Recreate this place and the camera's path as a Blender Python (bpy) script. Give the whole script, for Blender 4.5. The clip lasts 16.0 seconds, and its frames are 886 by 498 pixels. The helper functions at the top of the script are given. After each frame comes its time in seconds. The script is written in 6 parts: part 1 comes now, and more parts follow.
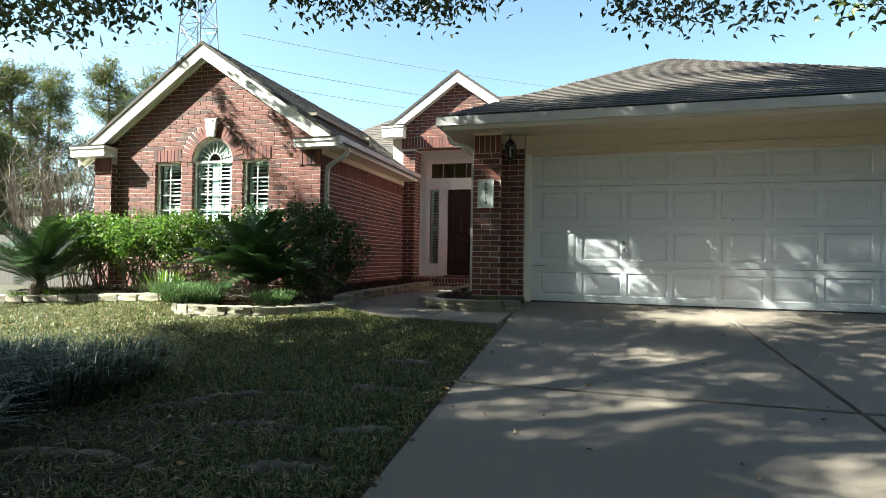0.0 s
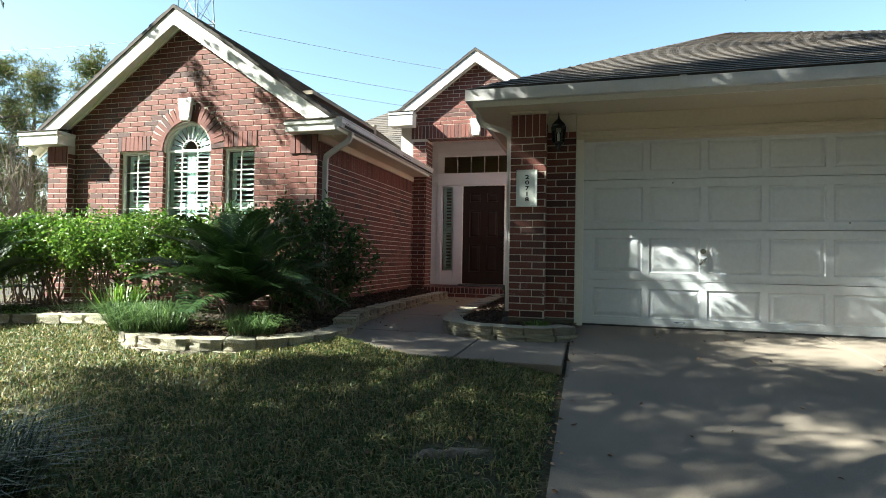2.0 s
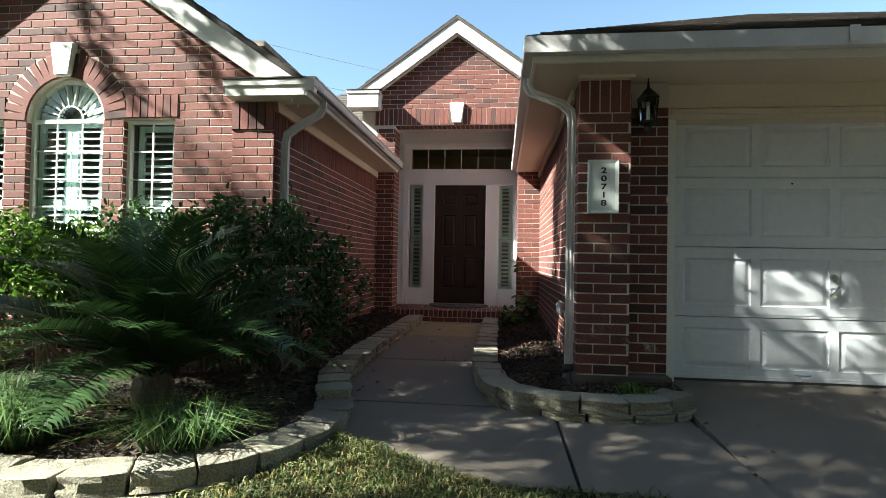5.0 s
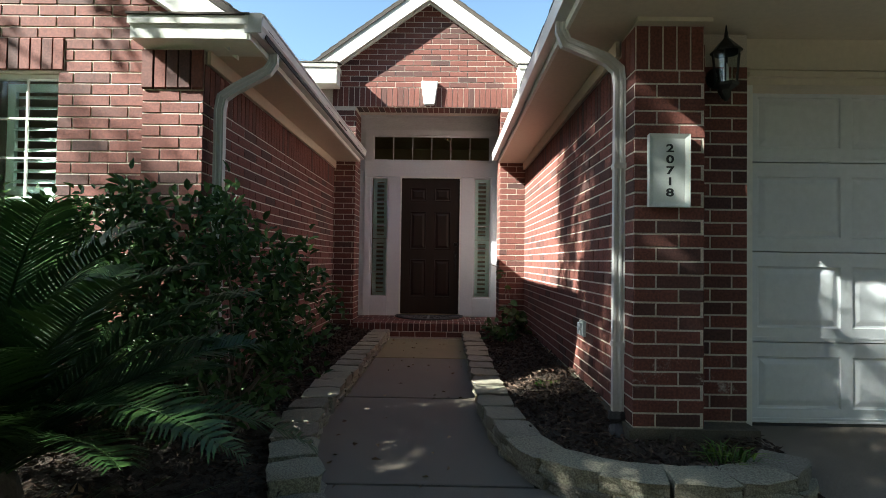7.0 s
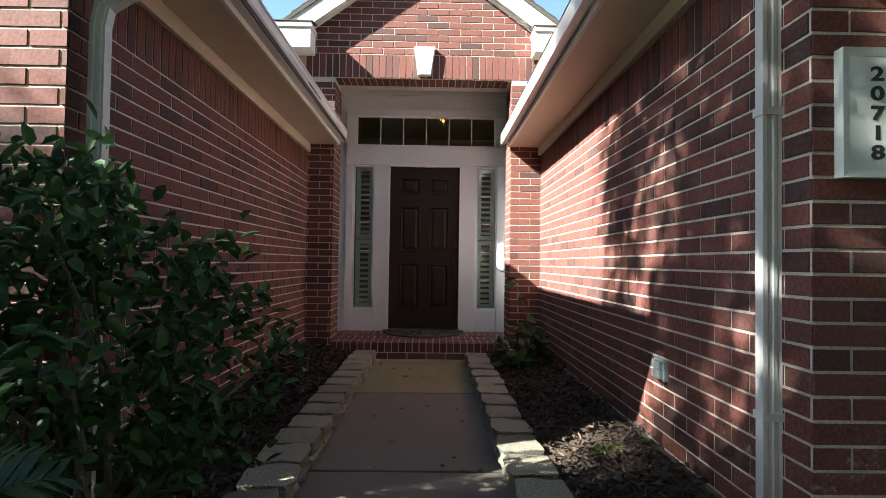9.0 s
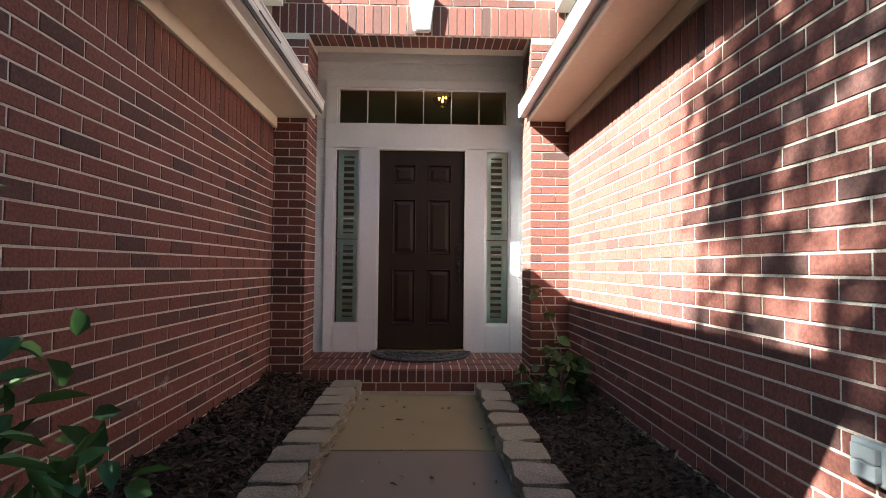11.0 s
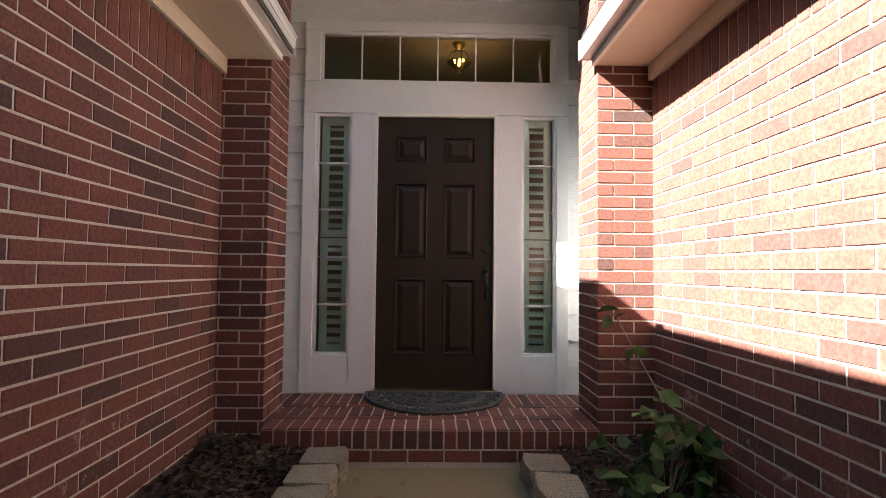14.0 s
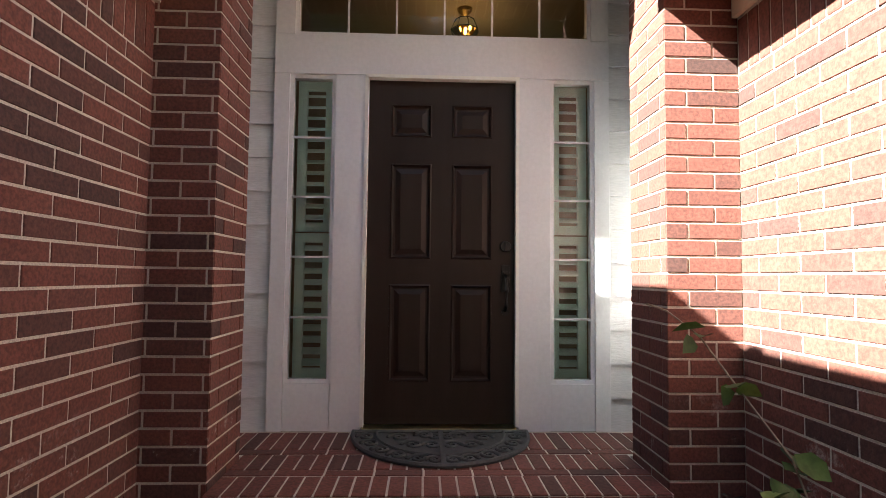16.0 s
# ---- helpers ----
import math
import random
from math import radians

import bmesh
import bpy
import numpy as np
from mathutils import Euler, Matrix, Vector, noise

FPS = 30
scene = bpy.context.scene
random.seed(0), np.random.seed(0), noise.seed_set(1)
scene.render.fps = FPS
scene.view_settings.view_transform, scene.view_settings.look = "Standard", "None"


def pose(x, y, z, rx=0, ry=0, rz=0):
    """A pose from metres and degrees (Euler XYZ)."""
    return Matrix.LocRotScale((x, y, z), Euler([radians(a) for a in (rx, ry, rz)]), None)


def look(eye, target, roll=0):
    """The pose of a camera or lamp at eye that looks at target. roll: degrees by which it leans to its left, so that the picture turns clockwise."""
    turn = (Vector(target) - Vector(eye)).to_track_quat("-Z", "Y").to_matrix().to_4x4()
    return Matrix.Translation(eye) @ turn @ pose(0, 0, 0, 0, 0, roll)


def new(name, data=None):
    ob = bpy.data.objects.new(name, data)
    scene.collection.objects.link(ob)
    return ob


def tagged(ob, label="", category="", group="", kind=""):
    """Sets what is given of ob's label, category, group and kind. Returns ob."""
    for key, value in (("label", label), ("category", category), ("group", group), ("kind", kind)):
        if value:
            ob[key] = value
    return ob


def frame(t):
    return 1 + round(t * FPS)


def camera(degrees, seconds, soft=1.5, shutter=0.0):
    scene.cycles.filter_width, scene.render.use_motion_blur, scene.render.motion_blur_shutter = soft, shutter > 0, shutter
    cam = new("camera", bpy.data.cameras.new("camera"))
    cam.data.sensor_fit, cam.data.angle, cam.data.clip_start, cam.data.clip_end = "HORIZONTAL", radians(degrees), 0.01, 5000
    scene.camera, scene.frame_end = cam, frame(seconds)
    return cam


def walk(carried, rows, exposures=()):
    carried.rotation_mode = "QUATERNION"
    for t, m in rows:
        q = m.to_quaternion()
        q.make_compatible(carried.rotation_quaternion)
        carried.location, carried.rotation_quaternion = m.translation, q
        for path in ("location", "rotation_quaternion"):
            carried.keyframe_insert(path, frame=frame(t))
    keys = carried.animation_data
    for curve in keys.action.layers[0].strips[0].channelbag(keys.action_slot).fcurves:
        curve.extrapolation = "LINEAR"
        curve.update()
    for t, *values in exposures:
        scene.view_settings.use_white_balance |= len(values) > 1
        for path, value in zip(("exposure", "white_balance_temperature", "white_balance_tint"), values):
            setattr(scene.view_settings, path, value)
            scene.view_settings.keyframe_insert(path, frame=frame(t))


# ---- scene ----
cam = camera(79.6, 16.0, 0.7)
PATH = [
    (0, (0.802, 0.527, 1.172), (0.269, 2.454, 1.202), 0.9),
    (0.5, (0.68, 0.876, 1.194), (0.144, 2.803, 1.223), 0.9),
    (1, (0.533, 1.24, 1.267), (-0.005, 3.166, 1.294), 0.9),
    (1.5, (0.336, 1.601, 1.287), (-0.2, 3.528, 1.314), 0.8),
    (2, (0.073, 1.929, 1.296), (-0.456, 3.857, 1.325), 1.0),
    (2.5, (-0.222, 2.278, 1.341), (-0.748, 4.208, 1.37), 1.0),
    (3, (-0.492, 2.611, 1.358), (-0.995, 4.546, 1.388), 1.1),
    (3.5, (-0.709, 2.877, 1.401), (-1.179, 4.821, 1.432), 1.1),
    (4, (-0.96, 3.161, 1.436), (-1.363, 5.12, 1.47), 1.0),
    (4.5, (-1.151, 3.4, 1.461), (-1.461, 5.376, 1.5), 1.0),
    (7, (-1.764, 4.786, 1.543), (-1.786, 6.786, 1.587), 0.8),
    (7.5, (-1.82, 5.111, 1.541), (-1.831, 7.111, 1.587), 0.7),
    (8, (-1.878, 5.423, 1.553), (-1.869, 7.422, 1.6), 0.8),
    (8.5, (-1.885, 5.776, 1.568), (-1.864, 7.775, 1.618), 0.8),
    (9, (-1.914, 6.078, 1.575), (-1.883, 8.077, 1.627), 0.8),
    (11.5, (-1.998, 7.61, 1.57), (-1.941, 9.607, 1.645), 0.5),
    (12, (-2.015, 7.879, 1.55), (-1.959, 9.876, 1.628), 0.5),
    (12.5, (-2.004, 8.156, 1.57), (-1.958, 10.154, 1.652), 0.5),
    (13, (-2.016, 8.352, 1.582), (-1.974, 10.35, 1.661), 0.5),
    (13.5, (-2.038, 8.587, 1.6), (-1.997, 10.584, 1.682), 0.6),
    (14, (-2.081, 8.8, 1.617), (-2.035, 10.798, 1.7), 0.6),
    (14.5, (-2.118, 9.042, 1.615), (-2.067, 11.04, 1.7), 0.7),
    (15, (-2.121, 9.264, 1.614), (-2.076, 11.262, 1.701), 0.6),
    (15.5, (-2.107, 9.456, 1.611), (-2.062, 11.454, 1.7), 0.7),
    (16, (-2.153, 9.656, 1.602), (-2.08, 11.652, 1.709), 0.6),
]
EXPOSURES = [(0, 2.8, 6500, -3), (3.5, 2.7, 6430, -2), (4.7, 2.6, 6400, -1), (7, 2.65, 6330, -3), (7.5, 2.93, 6290, -3), (8.1, 2.8, 6260, -3), (8.5, 2.68, 6250, -3), (9, 2.9, 6250, -3), (11.5, 3.5, 6350, -4), (12.5, 3.6, 6450, -4), (16, 3.55, 6450, -4)]
walk(cam, [(t, look(eye, target, roll)) for t, eye, target, roll in PATH], EXPOSURES)

# ---- world, sun, exposure ----
SUN_FROM = Vector((-2.35, -1.0, 1.87)).normalized()
world = bpy.data.worlds.new("world")
scene.world = world
world.use_nodes = True
wn, wl = world.node_tree.nodes, world.node_tree.links
sky = wn.new("ShaderNodeTexSky")
sky.sky_type, sky.sun_disc = "NISHITA", False
sky.sun_elevation = math.asin(SUN_FROM.z)
sky.sun_rotation = math.atan2(SUN_FROM.x, SUN_FROM.y)
sky.air_density, sky.dust_density, sky.ozone_density = 1.0, 0.5, 0.8
wn["Background"].inputs["Strength"].default_value = 0.05
wl.new(sky.outputs[0], wn["Background"].inputs["Color"])
sun = new("sun", bpy.data.lights.new("sun", "SUN"))
sun.data.energy, sun.data.angle, sun.data.color = 5.0, radians(0.55), (1.0, 0.965, 0.92)
sun.matrix_basis = look(SUN_FROM * 60, (0, 0, 0))


# ---- materials ----
def node(nt, kind, **values):
    n = nt.nodes.new(kind)
    for key, value in values.items():
        n.inputs[key.replace("_", " ")].default_value = value
    return n


def mat(name, a, b, scale=3.0, fine=90.0, rough=0.7, bump=0.25, depth=0.004, metal=0.0, c=None, speck=0.0,
        stretch=(1, 1, 1), bloom=0.0, leafy=0.0, contrast=0.5, spec=0.5, grain=0.28, rare=0.55):
    """A surface that varies between a and b at two scales; c: a third colour for single pieces; leafy: light that comes through."""
    m = bpy.data.materials.new(name)
    m.use_nodes = True
    nt = m.node_tree
    link, bsdf = nt.links.new, nt.nodes["Principled BSDF"]
    geo = nt.nodes.new("ShaderNodeNewGeometry")
    mapping = node(nt, "ShaderNodeMapping", Scale=stretch)
    link(geo.outputs["Position"], mapping.inputs["Vector"])
    big = node(nt, "ShaderNodeTexNoise", Scale=scale, Detail=5.0, Roughness=0.6)
    small = node(nt, "ShaderNodeTexNoise", Scale=fine, Detail=3.0, Roughness=0.6)
    for n in (big, small):
        link(mapping.outputs[0], n.inputs["Vector"])
    spread = nt.nodes.new("ShaderNodeMapRange")
    spread.inputs["From Min"].default_value, spread.inputs["From Max"].default_value = 0.5 - contrast / 2.2, 0.5 + contrast / 2.2
    link(big.outputs["Fac"], spread.inputs["Value"])
    mix = node(nt, "ShaderNodeMix")
    mix.data_type = "RGBA"
    mix.inputs[6].default_value, mix.inputs[7].default_value = (*a, 1), (*b, 1)
    link(spread.outputs[0], mix.inputs[0])
    colour = mix.outputs[2]
    if c:
        info = nt.nodes.new("ShaderNodeObjectInfo")
        add = nt.nodes.new("ShaderNodeMath")
        add.operation = "ADD"
        link(info.outputs["Random"], add.inputs[0])
        link(geo.outputs["Random Per Island"], add.inputs[1])
        fract = nt.nodes.new("ShaderNodeMath")
        fract.operation = "FRACT"
        link(add.outputs[0], fract.inputs[0])
        power = nt.nodes.new("ShaderNodeMapRange")
        power.interpolation_type = "SMOOTHSTEP"
        power.inputs["From Min"].default_value, power.inputs["From Max"].default_value = rare - 0.35, rare + 0.2
        link(fract.outputs[0], power.inputs["Value"])
        third = node(nt, "ShaderNodeMix")
        third.data_type = "RGBA"
        third.inputs[7].default_value = (*c, 1)
        link(power.outputs[0], third.inputs[0])
        link(colour, third.inputs[6])
        colour = third.outputs[2]
    if bloom:
        xyz = nt.nodes.new("ShaderNodeSeparateXYZ")
        link(geo.outputs["Position"], xyz.inputs[0])
        low = nt.nodes.new("ShaderNodeMapRange")
        low.inputs["From Min"].default_value, low.inputs["From Max"].default_value = bloom, bloom - 0.22
        link(xyz.outputs["Z"], low.inputs["Value"])
        rise = nt.nodes.new("ShaderNodeMapRange")
        rise.inputs["From Min"].default_value, rise.inputs["From Max"].default_value = 0.73, 0.86
        link(xyz.outputs["Z"], rise.inputs["Value"])
        band = nt.nodes.new("ShaderNodeMath")
        band.operation = "MULTIPLY"
        link(low.outputs[0], band.inputs[0])
        link(rise.outputs[0], band.inputs[1])
        patch = node(nt, "ShaderNodeTexNoise", Scale=3.4, Detail=9.0, Roughness=0.85)
        link(geo.outputs["Position"], patch.inputs["Vector"])
        sharp = nt.nodes.new("ShaderNodeMapRange")
        sharp.inputs["From Min"].default_value, sharp.inputs["From Max"].default_value = 0.57, 0.66
        link(patch.outputs["Fac"], sharp.inputs["Value"])
        both = nt.nodes.new("ShaderNodeMath")
        both.operation = "MULTIPLY"
        link(band.outputs[0], both.inputs[0])
        link(sharp.outputs[0], both.inputs[1])
        salt = node(nt, "ShaderNodeMix")
        salt.data_type = "RGBA"
        salt.inputs[7].default_value = (0.52, 0.44, 0.40, 1)
        link(both.outputs[0], salt.inputs[0])
        link(colour, salt.inputs[6])
        colour = salt.outputs[2]
    shade = nt.nodes.new("ShaderNodeMapRange")
    shade.inputs["From Min"].default_value, shade.inputs["From Max"].default_value = 0.35, 0.65
    shade.inputs["To Min"].default_value, shade.inputs["To Max"].default_value = 1 - grain - speck, 1 + 0.4 * grain
    link(small.outputs["Fac"], shade.inputs["Value"])
    times = node(nt, "ShaderNodeMix")
    times.data_type, times.blend_type = "RGBA", "MULTIPLY"
    times.inputs[0].default_value = 1.0
    link(colour, times.inputs[6])
    link(shade.outputs[0], times.inputs[7])
    link(times.outputs[2], bsdf.inputs["Base Color"])
    bsdf.inputs["Roughness"].default_value, bsdf.inputs["Metallic"].default_value = rough, metal
    bsdf.inputs["Specular IOR Level"].default_value = spec
    if bump:
        bumped = node(nt, "ShaderNodeBump", Strength=bump, Distance=depth)
        link(small.outputs["Fac"], bumped.inputs["Height"])
        link(bumped.outputs[0], bsdf.inputs["Normal"])
    if leafy:
        through_light = nt.nodes.new("ShaderNodeBsdfTranslucent")
        link(times.outputs[2], through_light.inputs["Color"])
        blend = nt.nodes.new("ShaderNodeMixShader")
        blend.inputs[0].default_value = leafy
        link(bsdf.outputs[0], blend.inputs[1])
        link(through_light.outputs[0], blend.inputs[2])
        link(blend.outputs[0], nt.nodes["Material Output"].inputs["Surface"])
    return m


def glass_mat(name, tint, gloss=1.0):
    m = bpy.data.materials.new(name)
    m.use_nodes = True
    nt = m.node_tree
    nt.nodes.clear()
    out = nt.nodes.new("ShaderNodeOutputMaterial")
    clear = nt.nodes.new("ShaderNodeBsdfTransparent")
    clear.inputs[0].default_value = (*tint, 1)
    mirror = nt.nodes.new("ShaderNodeBsdfGlossy")
    mirror.inputs["Roughness"].default_value = 0.01
    fres = node(nt, "ShaderNodeFresnel", IOR=1.5)
    lift = nt.nodes.new("ShaderNodeMath")
    lift.operation, lift.inputs[1].default_value = "MULTIPLY", 1.6 * gloss
    nt.links.new(fres.outputs[0], lift.inputs[0])
    blend = nt.nodes.new("ShaderNodeMixShader")
    nt.links.new(lift.outputs[0], blend.inputs[0])
    nt.links.new(clear.outputs[0], blend.inputs[1])
    nt.links.new(mirror.outputs[0], blend.inputs[2])
    nt.links.new(blend.outputs[0], out.inputs["Surface"])
    return m


def glow_mat(name, colour, strength):
    m = bpy.data.materials.new(name)
    m.use_nodes = True
    bsdf = m.node_tree.nodes["Principled BSDF"]
    bsdf.inputs["Base Color"].default_value = (*colour, 1)
    bsdf.inputs["Emission Color"].default_value = (*colour, 1)
    bsdf.inputs["Emission Strength"].default_value = strength
    return m


BRICK = mat("brick", (0.148, 0.046, 0.034), (0.182, 0.060, 0.045), 5, 70, 0.85, 0.5, 0.003, c=(0.070, 0.031, 0.027), speck=0.10, bloom=1.14, rare=0.86)
MORTAR = mat("mortar", (0.61, 0.54, 0.46), (0.52, 0.46, 0.39), 4, 150, 0.95, 0.5, 0.003)
WHITE = mat("white_paint", (0.80, 0.78, 0.73), (0.72, 0.70, 0.65), 1.6, 40, 0.5, 0.08, 0.002, contrast=0.8, grain=0.05)
TRIM = mat("warm_white_paint", (0.72, 0.70, 0.72), (0.65, 0.63, 0.65), 1.6, 40, 0.5, 0.08, 0.002, contrast=0.8, grain=0.05)
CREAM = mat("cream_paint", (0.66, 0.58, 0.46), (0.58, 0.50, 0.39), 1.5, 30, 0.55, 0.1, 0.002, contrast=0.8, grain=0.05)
GARAGE = mat("garage_door_paint", (0.70, 0.715, 0.735), (0.63, 0.645, 0.67), 1.2, 25, 0.42, 0.06, 0.002, contrast=0.9, grain=0.05)
GUTTER = mat("gutter_metal", (0.62, 0.60, 0.58), (0.52, 0.50, 0.49), 2, 60, 0.38, 0.05, 0.001, spec=0.6, grain=0.05)
SIDING = mat("lap_siding", (0.68, 0.66, 0.67), (0.59, 0.57, 0.58), 2, 20, 0.6, 0.5, 0.003, stretch=(1, 1, 6), grain=0.1)
SHINGLE = mat("asphalt_shingle", (0.055, 0.047, 0.043), (0.085, 0.071, 0.062), 2, 160, 0.95, 0.9, 0.004, c=(0.105, 0.084, 0.069), speck=0.3)
CONCRETE = mat("concrete", (0.215, 0.176, 0.137), (0.13, 0.107, 0.085), 1.1, 180, 0.88, 0.5, 0.003, contrast=0.9, speck=0.1)
MOSSY = mat("stained_concrete", (0.27, 0.215, 0.115), (0.18, 0.15, 0.085), 2.5, 180, 0.88, 0.5, 0.003, contrast=0.9)
STONE = mat("retaining_block", (0.32, 0.28, 0.225), (0.17, 0.148, 0.112), 4, 120, 0.95, 0.9, 0.008, c=(0.32, 0.29, 0.21), speck=0.25)
FOOTING = mat("mossy_footing", (0.14, 0.115, 0.085), (0.075, 0.07, 0.045), 5, 120, 0.95, 0.7, 0.006, contrast=0.8, speck=0.15)
SOIL = mat("soil", (0.035, 0.024, 0.017), (0.06, 0.042, 0.029), 3, 60, 1.0, 1.0, 0.02)
MULCH = mat("mulch_chip", (0.034, 0.020, 0.014), (0.056, 0.034, 0.023), 8, 90, 0.95, 0.6, 0.004, c=(0.11, 0.07, 0.048), rare=0.78)
GROUND = mat("turf_ground", (0.038, 0.042, 0.017), (0.075, 0.06, 0.031), 1.3, 50, 1.0, 1.0, 0.03, contrast=0.7)
GRASS = mat("grass_blade", (0.030, 0.062, 0.010), (0.066, 0.105, 0.018), 1.0, 15, 0.6, 0, c=(0.27, 0.22, 0.085), leafy=0.3, rare=0.7, contrast=0.7)
DOOR = mat("dark_brown_door", (0.020, 0.0115, 0.0085), (0.029, 0.0165, 0.0125), 2, 60, 0.45, 0.15, 0.001, stretch=(6, 6, 0.6), grain=0.05, spec=0.25)
BLACK = mat("black_iron", (0.018, 0.017, 0.017), (0.03, 0.028, 0.026), 6, 90, 0.45, 0.2, 0.001, metal=0.6)
RUBBER = mat("black_rubber", (0.04, 0.038, 0.04), (0.07, 0.067, 0.066), 8, 80, 0.7, 0.3, 0.002)
BRASS = mat("brass", (0.55, 0.42, 0.2), (0.42, 0.32, 0.15), 6, 60, 0.35, 0.1, 0.001, metal=1.0)
STEEL = mat("chrome_steel", (0.55, 0.55, 0.55), (0.4, 0.4, 0.4), 6, 60, 0.25, 0.1, 0.001, metal=1.0)
SHUTTER = mat("shutter_white", (0.78, 0.93, 0.90), (0.74, 0.89, 0.86), 2, 40, 0.5, 0.05, 0.001, grain=0.05)
ROOM = mat("room_wall", (0.30, 0.25, 0.19), (0.26, 0.21, 0.16), 1, 20, 0.9, 0.1, 0.002, grain=0.05)
BARK = mat("bark", (0.10, 0.078, 0.06), (0.17, 0.135, 0.105), 6, 40, 0.95, 1.0, 0.02, stretch=(1, 1, 0.3))
TWIG = mat("dry_twig", (0.22, 0.175, 0.13), (0.15, 0.115, 0.088), 5, 60, 0.9, 0.4, 0.003)
OAK = mat("oak_leaf", (0.035, 0.06, 0.02), (0.06, 0.09, 0.03), 3, 30, 0.4, 0, c=(0.10, 0.13, 0.04), leafy=0.06)
HEDGE = mat("hedge_leaf", (0.045, 0.105, 0.013), (0.085, 0.175, 0.022), 3, 30, 0.5, 0, c=(0.17, 0.27, 0.035), leafy=0.38, rare=0.75)
SHRUB = mat("dark_shrub_leaf", (0.024, 0.055, 0.018), (0.042, 0.088, 0.025), 3, 30, 0.58, 0, c=(0.075, 0.14, 0.04), leafy=0.22, spec=0.3)
CLIMBER = mat("climber_leaf", (0.028, 0.062, 0.018), (0.05, 0.10, 0.028), 3, 30, 0.5, 0, c=(0.11, 0.18, 0.05), leafy=0.25, spec=0.3, rare=0.8)
PALM = mat("sago_leaflet", (0.017, 0.040, 0.012), (0.03, 0.064, 0.018), 3, 30, 0.45, 0, c=(0.04, 0.075, 0.02), leafy=0.12, spec=0.2, rare=0.8)
# darker copy of the liriope blade, with the oak's shade painted into it
SHADEBLADE = mat("shaded_liriope_blade", (0.010, 0.024, 0.008), (0.018, 0.040, 0.013), 3, 30, 0.35, 0, c=(0.05, 0.085, 0.03), leafy=0.15, rare=0.85)
LIRIOPE = mat("liriope_blade", (0.035, 0.08, 0.025), (0.06, 0.12, 0.036), 3, 30, 0.4, 0, c=(0.12, 0.19, 0.06), leafy=0.3)
PINE = mat("pine_needles", (0.045, 0.085, 0.024), (0.10, 0.15, 0.04), 0.5, 6, 0.6, 0, c=(0.17, 0.15, 0.05), leafy=0.3)
DEADLEAF = mat("dead_leaf", (0.26, 0.16, 0.08), (0.36, 0.25, 0.14), 5, 60, 0.8, 0.2, 0.002, c=(0.16, 0.09, 0.05))
FENCEWOOD = mat("weathered_fence", (0.110, 0.099, 0.088), (0.072, 0.063, 0.055), 3, 60, 0.9, 0.5, 0.004, stretch=(6, 6, 0.6))
GALV = mat("galvanised_lattice", (0.36, 0.38, 0.40), (0.28, 0.30, 0.32), 0.2, 3, 0.6, 0, metal=0.4)
MUNTIN = mat("muntin_white", (0.84, 0.84, 0.80), (0.78, 0.78, 0.74), 2, 40, 0.45, 0.05, 0.001, grain=0.05)
PLAQUE = mat("plaque_stone", (0.72, 0.74, 0.70), (0.62, 0.64, 0.60), 6, 100, 0.6, 0.2, 0.001, grain=0.05)
INK = mat("black_paint", (0.015, 0.015, 0.015), (0.03, 0.03, 0.03), 8, 90, 0.6, 0.1, 0.001)
GLASS = glass_mat("window_glass", (0.95, 1.0, 0.985), 0.8)
DARKGLASS = glass_mat("transom_glass", (0.80, 0.80, 0.76), 1.3)


# ---- building helpers ----
def part(name, bm, material, parent=None, label="", smooth=False):
    me = bpy.data.meshes.new(name)
    bm.to_mesh(me)
    bm.free()
    me.materials.append(material)
    if smooth:
        for p in me.polygons:
            p.use_smooth = True
    ob = new(name, me)
    adopt(ob, parent)
    return tagged(ob, label)


def adopt(ob, parent):
    if parent:
        ob.parent = parent
        if parent.parent is None:
            ob.matrix_parent_inverse = parent.matrix_basis.inverted()


def piece(name, mesh, m, parent):
    ob = new(name, mesh)
    adopt(ob, parent)
    ob.matrix_basis = m
    return ob


def base(name, at, label, category, group="", kind=""):
    ob = new(name)
    ob.empty_display_size = 0.2
    ob.location = at
    return tagged(ob, label, category, group, kind)


def mesh_of(name, verts, faces, material, smooth=False):
    me = bpy.data.meshes.new(name)
    me.from_pydata([tuple(v) for v in verts], [], faces)
    me.materials.append(material)
    if smooth:
        for p in me.polygons:
            p.use_smooth = True
    me.update()
    return me


def box(bm, x0, x1, y0, y1, z0, z1, bevel=0.0):
    made = bmesh.ops.create_cube(bm, size=1.0, matrix=Matrix.LocRotScale(((x0 + x1) / 2, (y0 + y1) / 2, (z0 + z1) / 2), None, (abs(x1 - x0), abs(y1 - y0), abs(z1 - z0))))
    if bevel:
        edges = list({e for v in made["verts"] for e in v.link_edges})
        bmesh.ops.bevel(bm, geom=edges, offset=bevel, segments=2, profile=0.7, affect="EDGES")
    return bm


def boxes(*rows, bevel=0.0):
    bm = bmesh.new()
    for r in rows:
        box(bm, *r, bevel=bevel)
    return bm


def prism(points, along, bm=None):
    """A solid with the outline points, drawn out along a vector."""
    bm = bm or bmesh.new()
    v0 = [bm.verts.new(p) for p in points]
    v1 = [bm.verts.new(Vector(p) + Vector(along)) for p in points]
    bm.faces.new(v0)
    bm.faces.new(list(reversed(v1)))
    for i in range(len(points)):
        j = (i + 1) % len(points)
        bm.faces.new((v0[j], v0[i], v1[i], v1[j]))
    bmesh.ops.recalc_face_normals(bm, faces=bm.faces)
    return bm


